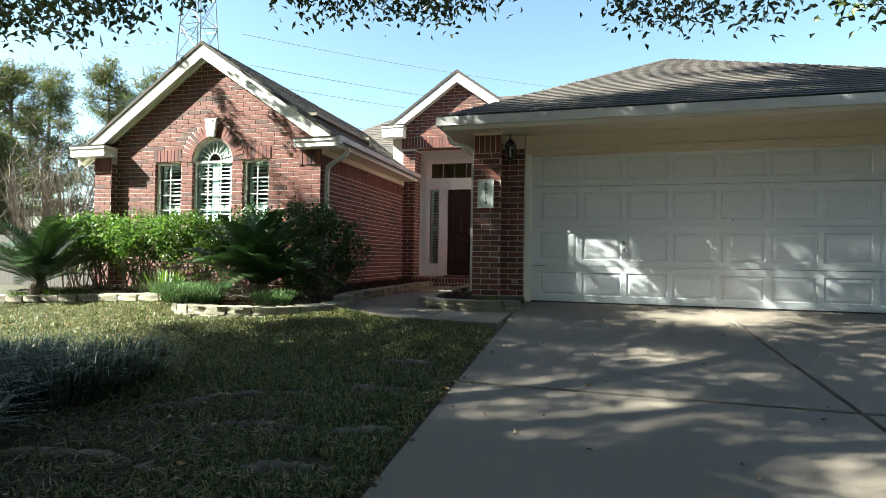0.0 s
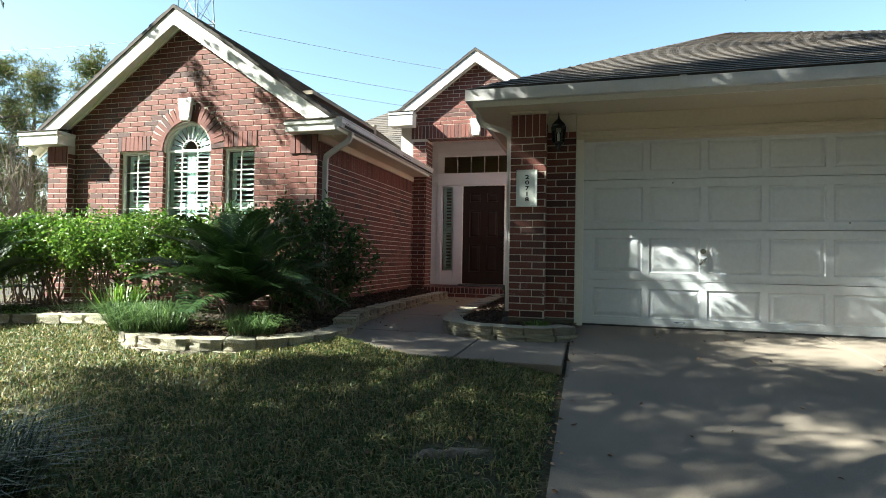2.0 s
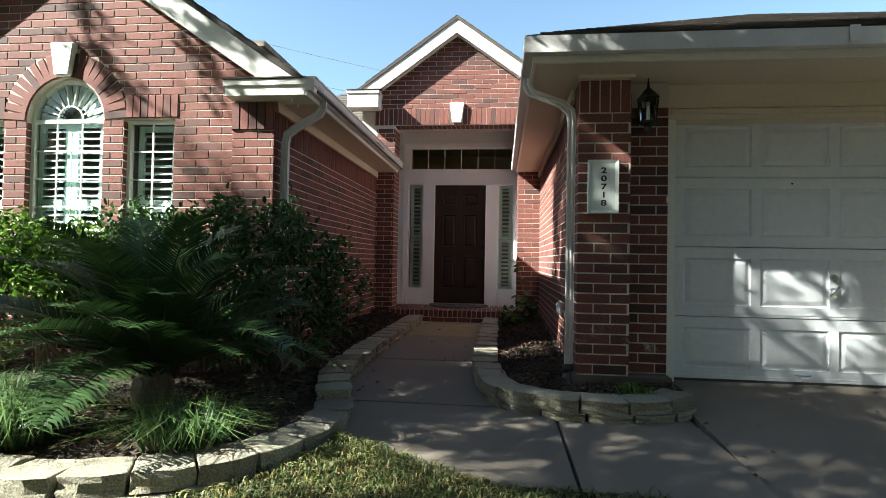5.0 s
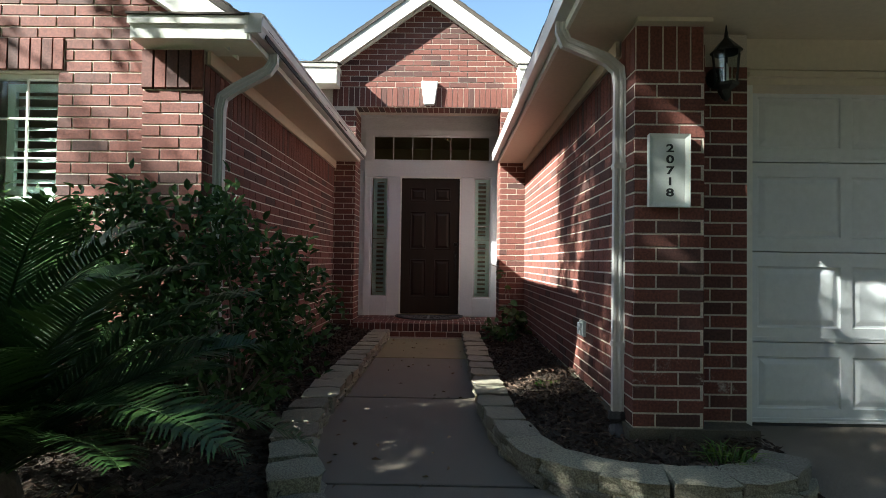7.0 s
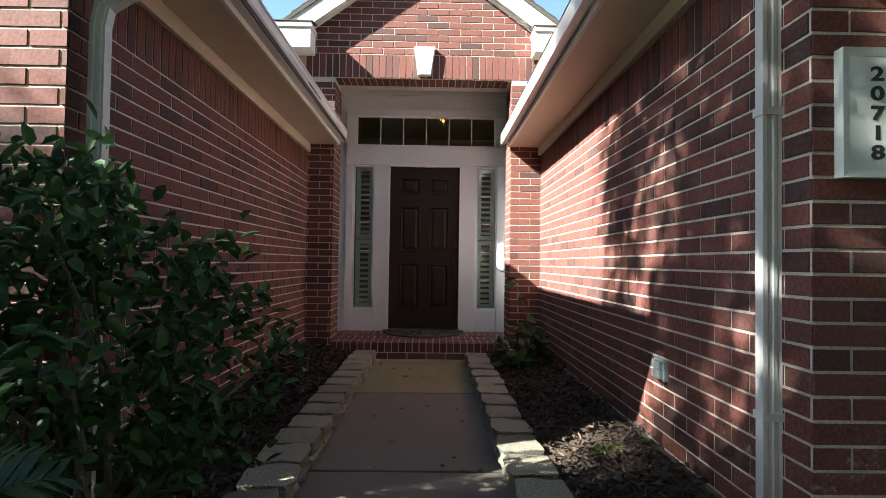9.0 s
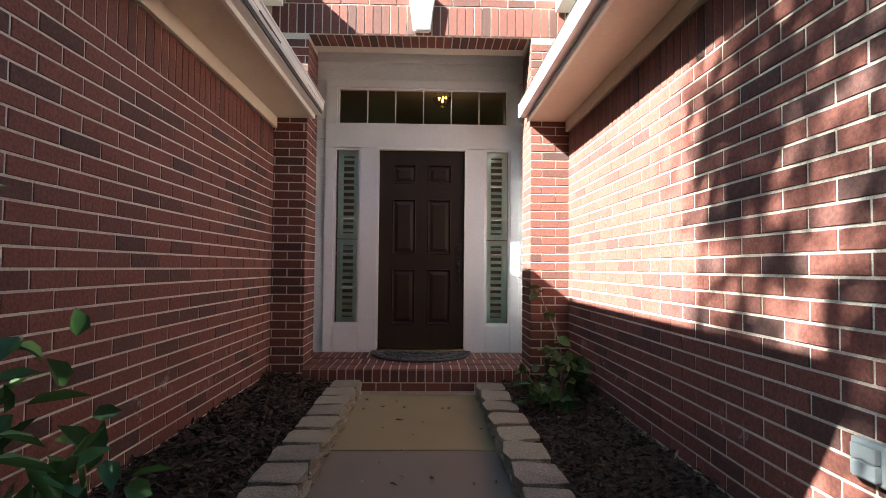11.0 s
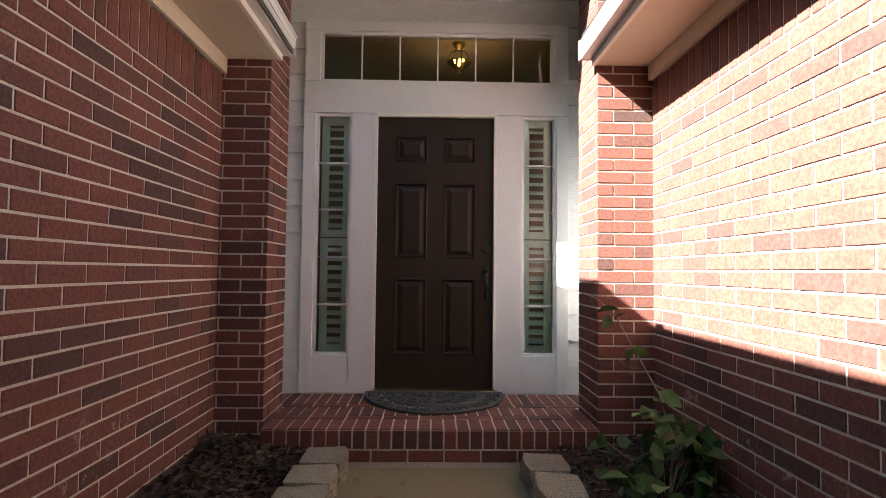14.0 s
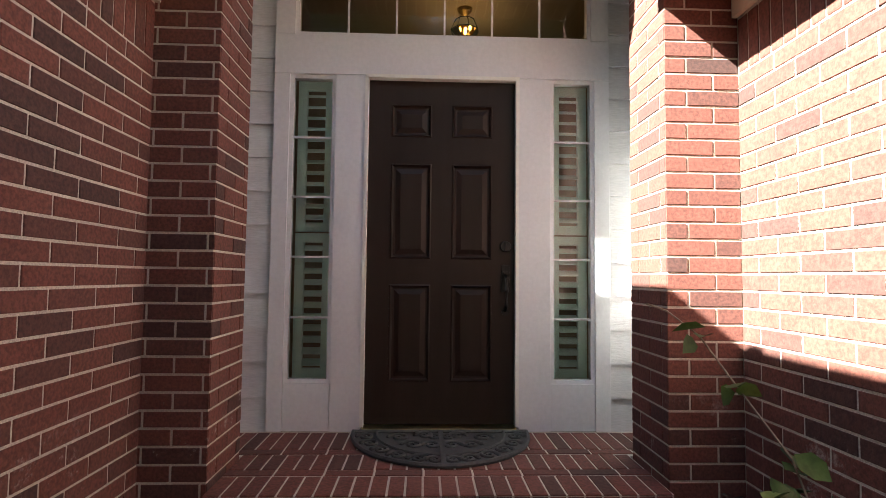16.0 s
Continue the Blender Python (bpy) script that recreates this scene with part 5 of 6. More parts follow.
def sago(at, count, size, label, seed):
    rng = random.Random(seed)
    s = base("sago_palm", at, label, "palm", "sago palms in the bed")
    x, y, z = at
    bm = bmesh.new()
    tube(bm, [(x, y, z - 0.05), (x, y, z + 0.1), (x, y, z + 0.18), (x, y, z + 0.24)], [0.10, 0.12, 0.10, 0.04], 12)
    for v in bm.verts:
        v.co += Vector((rng.uniform(-1, 1), rng.uniform(-1, 1), rng.uniform(-1, 1))) * 0.012
    part("trunk", bm, BARK, s, "short shaggy brown trunk")
    for k in range(count):
        f = k / count
        a = k * 2.39996 + rng.uniform(-0.2, 0.2)
        lift = 60 - 54 * f + rng.uniform(-6, 6)
        m = Matrix.Translation((x, y, z + 0.2 - 0.05 * f)) @ Matrix.Rotation(a, 4, "Z") @ Matrix.Rotation(-radians(lift), 4, "Y") @ Matrix.Rotation(rng.uniform(-0.25, 0.25), 4, "X") @ Matrix.Diagonal((size * rng.uniform(0.85, 1.1),) * 3 + (1,))
        piece("frond", FRONDS[k % 4], m, s)
    return s


sago((-3.38, 6.64, 0.57), 46, 1.12, "dark green sago palm with arching fronds in mulch", 5)
sago((-7.3, 6.72, 0.5), 34, 1.25, "green sago palm with upright fronds beside the edging", 6)


# ---- liriope and small plants ----
def clump(name, at, radius, count, height, label, material=LIRIOPE, seed=0, width=0.0078, bend=0.85, group=""):
    rng = np.random.default_rng(seed)
    a, r = rng.uniform(0, 2 * math.pi, count), radius * np.sqrt(rng.uniform(0, 1, count))
    roots = np.stack([at[0] + r * np.cos(a), at[1] + r * np.sin(a), np.full(count, at[2])], 1)
    lean = np.stack([np.cos(a), np.sin(a), np.zeros(count)], 1) * (r / radius)[:, None] * 0.7
    return tagged(new(name, blade_mesh(name, roots, lean, height, width, material, rng, bend)), label, "ornamental grass", group, "stuff")


clump("liriope_clump", (-3.95, 6.02, 0.57), 0.26, 900, 0.34, "green liriope clump spilling over the edging", seed=1, group="liriope clumps")
clump("liriope_clump", (-4.25, 6.2, 0.56), 0.2, 600, 0.31, "green liriope clump spilling over the edging", seed=2, group="liriope clumps")
clump("liriope_clump", (-3.65, 5.98, 0.57), 0.16, 420, 0.29, "green liriope clump spilling over the edging", seed=3, group="liriope clumps")
clump("liriope_clump", (-2.85, 6.12, 0.57), 0.2, 480, 0.26, "dark liriope clump in the shaded mulch", seed=4, group="liriope clumps")
clump("lily_clump", (-4.95, 6.72, 0.55), 0.16, 130, 0.5, "strappy green lily clump in the bed", HEDGE, 5, 0.02, 0.6)
for k, x in enumerate((-5.4, -5.9, -6.4, -6.9, -7.6)):
    clump("ground_cover", (x, 6.82, 0.42 + 0.03 * k % 0.1), 0.26, 420, 0.13, "low green ground cover behind the edging", HEDGE, 40 + k, 0.016, 0.7, "ground cover plants")
# these clumps carry their shade in the blade colour
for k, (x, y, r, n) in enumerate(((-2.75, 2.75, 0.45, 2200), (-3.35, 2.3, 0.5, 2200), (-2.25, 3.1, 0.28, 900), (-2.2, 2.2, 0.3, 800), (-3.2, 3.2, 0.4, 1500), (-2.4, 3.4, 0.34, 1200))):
    clump("tree_ring_liriope", (x, y, lawn_z(x, y)), r, n, 0.33, "liriope clump on the lawn, shade put into its colour", SHADEBLADE, 60 + k, 0.008, 0.55, "lawn liriope")
clump("weed_tuft", (-0.42, 7.36, 0.59), 0.1, 110, 0.1, "small weed tuft beside the column", HEDGE, 70, 0.012, 0.6)
clump("weed_tuft", (-1.05, 8.75, 0.625), 0.05, 26, 0.05, "bright weed sprouts in the mulch", HEDGE, 71, 0.02, 0.7)


def climbing_plant():
    rng = np.random.default_rng(81)
    s = base("climbing_plant", (-1.05, 11.1, 0.6), "leafy green weed climbing beside the brick column", "plant")
    stem = [(-1.02, 11.15, 0.6), (-0.98, 11.2, 0.85), (-1.0, 11.3, 1.05), (-1.02, 11.55, 1.22), (-1.05, 11.75, 1.38), (-1.12, 11.88, 1.47), (-1.2, 11.9, 1.5)]
    part("stem", tube(bmesh.new(), stem, 0.004, 5), TWIG, s)
    heads = cloud(rng, 34, (-1.05, 11.1, 0.78), (0.3, 0.36, 0.24), 0.2)
    for h in heads[:18]:
        part("stalk", tube(bmesh.new(), [(-1.05, 11.12, 0.58), Vector(h).lerp(Vector((-1.05, 11.12, 0.7)), 0.4), Vector(h)], 0.003, 4), TWIG, s)
    c = np.concatenate([np.repeat(heads, 4, 0), np.repeat(np.array(stem[1:5]), 3, 0)])
    c = c + rng.normal(size=c.shape) * 0.02
    ob = new("leaves", leaf_mesh("leaves", c, rng.normal(size=c.shape) + np.array([-0.3, -0.5, -0.2]), 0.105, 0.075, CLIMBER, rng, 0.12, True))
    adopt(ob, s)


climbing_plant()


# ---- the oak over the lawn ----
def oak():
    rng = np.random.default_rng(11)
    t = base("oak_tree", (-5.6, 0.7, 0.0), "large live oak with a spreading dark canopy over the lawn", "tree")
    # mostly unseen lobes, placed for their shade; two overhead only block sky light
    lobes = [((-5.4, 1.4, 7.2), (5.6, 5.4, 2.3), 640), ((-1.6, 5.4, 7.2), (3.0, 2.8, 1.6), 190), ((-9.2, -0.25, 7.0), (3.2, 2.6, 1.7), 175), ((-7.4, -1.6, 6.8), (3.2, 2.0, 1.5), 130), ((-7.0, 6.3, 7.0), (1.5, 0.55, 1.2), 26), ((-10.2, 5.2, 7.8), (1.3, 1.1, 0.9), 10), ((-9.9, 4.1, 6.5), (1.3, 0.8, 0.9), 24), ((-6.4, 4.7, 6.6), (1.7, 1.2, 1.2), 48), ((0.6, 1.6, 7.4), (2.6, 3.4, 1.6), 140), ((1.6, -2.4, 7.6), (4.4, 3.2, 1.5), 170), ((-12.0, -1.7, 7.0), (2.7, 1.7, 1.4), 120), ((-9.2, 5.0, 7.0), (0.8, 0.5, 0.5), 22)]
    centres = np.concatenate([cloud(rng, n, c, r, 0.05) for c, r, n in lobes])
    # gaps follow the sun's direction, picked for where sun patches land
    flat = centres - np.array(SUN_FROM)[None, :] * ((centres[:, 2] - 7.0) / SUN_FROM.z)[:, None]
    keep = np.array([noise.noise((p[0] * 0.95, p[1] * 0.95, 655.556)) + 0.5 * noise.noise((p[0] * 2.2, p[1] * 2.2, 659.556)) > (-0.06 if p[1] > 3.6 else -0.30 if p[1] > 0.3 else -0.02) for p in flat])
    keep |= rng.uniform(0, 1, len(keep)) < np.where(flat[:, 1] > 3.6, 0.0, np.where(flat[:, 1] > 0.3, 0.3, 0.08))
    centres = centres[keep]
    hang = np.array([(-5.0, 5.2, 3.65), (-4.4, 5.4, 3.85), (-5.4, 4.8, 3.6), (-4.7, 5.0, 3.9), (-5.6, 5.2, 4.0), (-3.9, 5.7, 4.15), (-4.2, 5.3, 4.1), (-5.2, 5.6, 4.2), (-5.5, 5.0, 3.75), (-5.1, 4.9, 4.0), (-4.8, 5.5, 4.0), (-6.0, 4.9, 3.8), (-2.6, 6.1, 4.1), (-2.2, 6.4, 4.15), (-1.6, 6.6, 4.15), (-1.2, 6.8, 4.2), (-0.9, 6.7, 4.1), (-0.5, 6.9, 4.3), (-1.9, 6.3, 4.25), (1.6, 7.0, 3.85), (2.0, 7.0, 3.9), (2.6, 6.9, 3.8), (3.3, 6.2, 3.45), (1.2, 6.9, 4.0)])
    bm = bmesh.new()
    tube(bm, [(-5.6, 0.7, -0.2), (-5.6, 0.7, 0.3), (-5.58, 0.72, 1.2), (-5.5, 0.75, 2.4), (-5.45, 0.8, 3.2)], [0.42, 0.32, 0.27, 0.25, 0.22], 14)
    part("trunk", bm, BARK, t, "grey furrowed trunk", True)
    limbs = [(-9.2, 2.4, 6.6), (-8.0, 4.8, 6.6), (-5.2, 4.6, 5.6), (-1.4, 5.6, 6.2), (0.4, 2.2, 6.8), (-3.0, -1.6, 6.8), (-7.4, -2.2, 7.0), (-5.4, 1.4, 8.4), (-11.8, -0.8, 6.7), (-8.6, 6.2, 6.9)]
    for l in limbs:
        a, b = Vector((-5.48, 0.78, 2.8)), Vector(l)
        m1, m2 = a.lerp(b, 0.33) + Vector((0, 0, 0.5)), a.lerp(b, 0.68) + Vector((0.1, 0.1, 0.35))
        bm = tube(bmesh.new(), [a, m1, m2, b], [0.13, 0.075, 0.045, 0.02], 9)
        for _ in range(7):
            s = m1.lerp(b, rng.random())
            e = s + Vector(rng.normal(size=3) * np.array([1.0, 1.0, 0.5]))
            tube(bm, [s, s.lerp(e, 0.5) + Vector((0, 0, 0.12)), e], [0.03, 0.02, 0.008], 5)
        part("limb", bm, BARK, t, smooth=True)
    for h in hang:
        e = Vector(h)
        s = e + Vector((rng.uniform(-0.6, 0.2), rng.uniform(-0.9, -0.4), 1.3))
        part("hanging_twig", tube(bmesh.new(), [s, s.lerp(e, 0.6) + Vector((0, 0, 0.2)), e], [0.018, 0.012, 0.004], 5), BARK, t)
    c = np.repeat(centres, 190, 0)
    c = c + rng.normal(size=c.shape) * np.array([0.2, 0.2, 0.15])
    h = np.repeat(hang, 120, 0)
    h = h + rng.normal(size=h.shape) * np.array([0.2, 0.2, 0.11]) + np.array([0, 0, 0.12])
    # unseen sprays, added to cast branch shadows on the wing gable
    sprays = []
    for _ in range(7):
        p0 = Vector((rng.uniform(-9.4, -7.5), rng.uniform(6.3, 6.7), rng.uniform(6.2, 7.5)))
        p1 = p0 + Vector((rng.uniform(0.25, 0.6), rng.uniform(-0.1, 0.1), rng.uniform(-0.95, -0.5)))
        part("hanging_twig", tube(bmesh.new(), [p0 + Vector((-0.3, -0.1, 0.35)), p0, p0.lerp(p1, 0.5), p1], [0.016, 0.012, 0.008, 0.003], 5), BARK, t)
        sprays += [p0.lerp(p1, k / 5) for k in range(6)]
    sprays = np.repeat(np.array(sprays), 13, 0)
    c = np.concatenate([c, h, sprays + rng.normal(size=sprays.shape) * 0.065])
    ob = new("crown", leaf_mesh("crown", c, rng.normal(size=c.shape) + np.array([0, 0, -0.2]), 0.105, 0.052, OAK, rng))
    adopt(ob, t)


oak()


# ---- far trees, fence, tower and lines ----
def pine(at, high, spread, seed, label, material=PINE):
    rng = np.random.default_rng(seed)
    t = base("pine_tree", at, label, "tree", "pines beyond the fence")
    x, y, z = at
    part("trunk", tube(bmesh.new(), [(x, y, z), (x + 0.1, y, z + high * 0.5), (x + 0.2, y, z + high)], [0.2, 0.14, 0.03], 7), BARK, t)
    tufts = []
    for k in range(46):
        f = 0.25 + 0.75 * (k / 46)
        a = rng.uniform(0, 2 * math.pi)
        r = spread * (1.12 - f) ** 0.55 * rng.uniform(0.45, 1.0)
        s = Vector((x + 0.2 * f, y, z + high * f * 0.97))
        e = s + Vector((r * math.cos(a), r * math.sin(a), r * rng.uniform(-0.05, 0.45)))
        part("branch", tube(bmesh.new(), [s, s.lerp(e, 0.6) - Vector((0, 0, 0.1)), e], [0.05, 0.03, 0.012], 4), BARK, t)
        for _ in range(7):
            tufts.append(np.array(s.lerp(e, rng.uniform(0.45, 1.08))) + rng.normal(size=3) * 0.28)
    c = np.repeat(np.array(tufts), 42, 0)
    c = c + rng.normal(size=c.shape) * 0.17
    ob = new("needles", leaf_mesh("needles", c, rng.normal(size=c.shape) + np.array([0, 0, 0.4]), 0.34, 0.045, material, rng))
    adopt(ob, t)


for k, (x, y, h, s) in enumerate(((-30.5, 22.5, 11.6, 3.2), (-27.0, 25.5, 12.0, 3.0), (-21.8, 24.4, 10.8, 2.8), (-33.5, 27.0, 12.5, 3.6), (-24.2, 28.5, 11.0, 2.8), (-26.5, 18.5, 6.5, 2.6), (-19.6, 26.5, 9.4, 2.4), (-35.0, 19.5, 8.0, 3.2))):
    pine((x, y, 0.2), h, s, 100 + k, "tall pine with thin yellow-green needles")


def bare_bush(at, high, seed):
    rng = np.random.default_rng(seed)
    t = base("bare_tree", at, "leafless tan twiggy tree beyond the wing", "tree")
    for k in range(26):
        bm = bmesh.new()
        a = rng.uniform(0, 2 * math.pi)
        tip = Vector(at) + Vector((math.cos(a) * rng.uniform(0.3, 1.9), math.sin(a) * rng.uniform(0.3, 1.6), high * rng.uniform(0.55, 1.0)))
        root = Vector(at) + Vector((rng.uniform(-0.3, 0.3), rng.uniform(-0.3, 0.3), 0))
        mid = root.lerp(tip, 0.5) + Vector((0, 0, 0.3))
        tube(bm, [root, mid, tip], [0.035, 0.02, 0.006], 4)
        for _ in range(14):
            s = mid.lerp(tip, rng.uniform(-0.5, 1))
            e = s + Vector(rng.normal(size=3) * np.array([0.3, 0.3, 0.25])) + Vector((0, 0, 0.35))
            tube(bm, [s, e], [0.009, 0.004], 3)
        part("branch", bm, TWIG, t)


bare_bush((-14.6, 13.2, 0.1), 5.0, 1)
bare_bush((-13.4, 14.2, 0.1), 4.6, 2)
bare_bush((-15.9, 13.0, 0.1), 4.4, 3)
for k, (x, y) in enumerate(((-1.0, 44.0), (2.6, 46.0), (26.0, 44.0))):
    pine((x, y, 0.2), 12.6 + 0.6 * k, 3.0, 130 + k, "tree top showing over the roof")

# unseen trees round the yard, added to keep low sky light off the walls
def sky_blocking_tree(at, high, spread, seed):
    rng = np.random.default_rng(seed)
    t = base("sky_blocking_tree", at, "dense green tree out of view, added to block low sky light", "tree", "trees across the street")
    x, y, z = at
    part("trunk", tube(bmesh.new(), [(x, y, z - 0.3), (x, y, z + high * 0.3), (x + 0.2, y, z + high * 0.6)], [0.3, 0.22, 0.1], 8), BARK, t)
    heads = np.concatenate([cloud(rng, 190, (x, y, z + high * 0.58), (spread, spread * 0.8, high * 0.42), 0.1), cloud(rng, 40, (x + spread * 0.5, y, z + high * 0.3), (spread * 0.7, spread * 0.6, high * 0.25), 0.1)])
    c = np.repeat(heads, 26, 0)
    c = c + rng.normal(size=c.shape) * 0.5
    ob = new("crown", leaf_mesh("crown", c, rng.normal(size=c.shape), 0.6, 0.36, OAK, rng))
    adopt(ob, t)


# heights set by how much sky they cover; all stand clear of the sun
for k, (x, y, h) in enumerate(((-17.0, -10.0, 8.5), (-10.5, -11.0, 11.0), (-4.5, -11.0, 13.0), (1.5, -10.5, 13.0), (7.0, -10.5, 13.5), (12.5, -8.5, 13.0), (16.0, -3.0, 12.0), (16.0, 3.0, 11.0), (-22.0, -5.0, 7.5))):
    sky_blocking_tree((x, y, -0.2), h, 4.2, 150 + k)

fence = base("wood_fence", (-14, 11.2, 0.0), "weathered grey wooden picket fence", "fence")
picket = boxes((-0.068, 0.068, -0.009, 0.009, 0, 1.62))
me_picket = bpy.data.meshes.new("picket")
picket.to_mesh(me_picket)
picket.free()
me_picket.materials.append(FENCEWOOD)
for k in range(82):
    piece("picket", me_picket, pose(-19.8 + k * 0.145, 11.2, -0.05 + 0.02 * ((k * 7) % 5) / 5), fence)
for z in (0.4, 1.35):
    part("fence_rail", boxes((-19.9, -7.9, 11.215, 11.25, z, z + 0.09)), FENCEWOOD, fence)


def tower():
    x, y = -71.5, 85.0
    t = base("transmission_tower", (x, y, 0), "grey steel lattice transmission tower", "tower")
    levels = [(0, 5.0), (12, 4.2), (24, 3.4), (32, 2.9), (38, 2.6), (44, 2.3), (50, 2.0), (56, 1.6)]
    at = lambda k, z, w: (x + w * (1 if k in (0, 1) else -1), y + w * (1 if k in (1, 2) else -1), z)
    for k in range(4):
        part("leg", tube(bmesh.new(), [at(k, z, w) for z, w in levels], 0.13, 4), GALV, t)
    bm = bmesh.new()
    for (z0, w0), (z1, w1) in zip(levels, levels[1:]):
        for k in range(4):
            tube(bm, [at(k, z0, w0), at((k + 1) % 4, z1, w1)], 0.07, 3)
            tube(bm, [at((k + 1) % 4, z0, w0), at(k, z1, w1)], 0.07, 3)
            tube(bm, [at(k, z1, w1), at((k + 1) % 4, z1, w1)], 0.07, 3)
    part("bracing", bm, GALV, t)
    for z, r in ((33, 6.5), (43, 4.2)):
        for s in (-1, 1):
            bm = bmesh.new()
            for dy in (-2, 2):
                tube(bm, [(x + s * 2, y + dy, z), (x + s * r, y, z + 0.6)], 0.09, 3)
                tube(bm, [(x + s * 2, y + dy, z + 2.4), (x + s * r, y, z + 0.6)], 0.09, 3)
            for f in (0.3, 0.6):
                tube(bm, [(x + s * (2 + (r - 2) * f), y - 2 * (1 - f), z), (x + s * (2 + (r - 2) * f), y + 2 * (1 - f), z + 2 * (1 - f))], 0.06, 3)
            part("cross_arm", bm, GALV, t)


tower()
lines = base("power_line", (0, 150, 30), "thin grey overhead power lines", "power line")
for (x0, y0, z0), (x1, y1, z1) in (((-62, 85, 42), (60, 210, 58)), ((-60, 85, 36), (60, 210, 50)), ((-60, 88, 33.5), (60, 214, 47)), ((-60, 85, 27), (60, 210, 42)), ((-150, 70, 40), (-76, 85, 42)), ((-150, 70, 36), (-76, 85, 37))):
    pts = [(x0 + (x1 - x0) * f, y0 + (y1 - y0) * f, z0 + (z1 - z0) * f - 4.5 * 4 * f * (1 - f) * (0.8 if x0 > -100 else 0.3)) for f in (k / 16 for k in range(17))]
    part("wire", tube(bmesh.new(), pts, 0.05, 4), GALV, lines)


# ---- lawn grass ----
ROOTS = (((-1.75, 3.0), (-1.55, 3.13), (-1.37, 3.34), (-1.06, 3.5), (-0.85, 3.54)), ((-0.7, 3.66), (-0.58, 3.74), (-0.3, 3.92)), ((-1.15, 2.9), (-1.0, 2.96), (-0.77, 3.03), (-0.62, 3.02)),
         ((-0.5, 3.05), (-0.43, 3.1), (-0.2, 3.36)), ((-0.7, 2.55), (-0.52, 2.66), (-0.28, 2.78)), ((-0.72, 4.3), (-0.55, 4.41), (-0.37, 4.58)), ((-2.1, 2.2), (-1.7, 2.45), (-1.3, 2.5), (-0.95, 2.42)))


def surface_root(line, seed):
    rng = random.Random(seed)
    pts, n = [], 9
    for p, q in zip(line, line[1:]):
        for k in range(n):
            f = k / n
            x, y = p[0] + (q[0] - p[0]) * f, p[1] + (q[1] - p[1]) * f
            pts.append((x + rng.uniform(-0.012, 0.012), y + rng.uniform(-0.012, 0.012), lawn_z(x, y) + rng.uniform(-0.022, -0.006)))
    m = len(pts) - 1
    wide = [0.008 + 0.036 * math.sin(math.pi * min(1, 0.1 + 0.85 * k / m)) * rng.uniform(0.8, 1.15) for k in range(m + 1)]
    ob = part("tree_root", tube(bmesh.new(), pts, wide, 8), BARK, None, "", True)
    tagged(ob, "dark woody oak root breaking through the lawn", "root", "oak roots in the lawn")


for k, line in enumerate(ROOTS):
    surface_root(line, 300 + k)


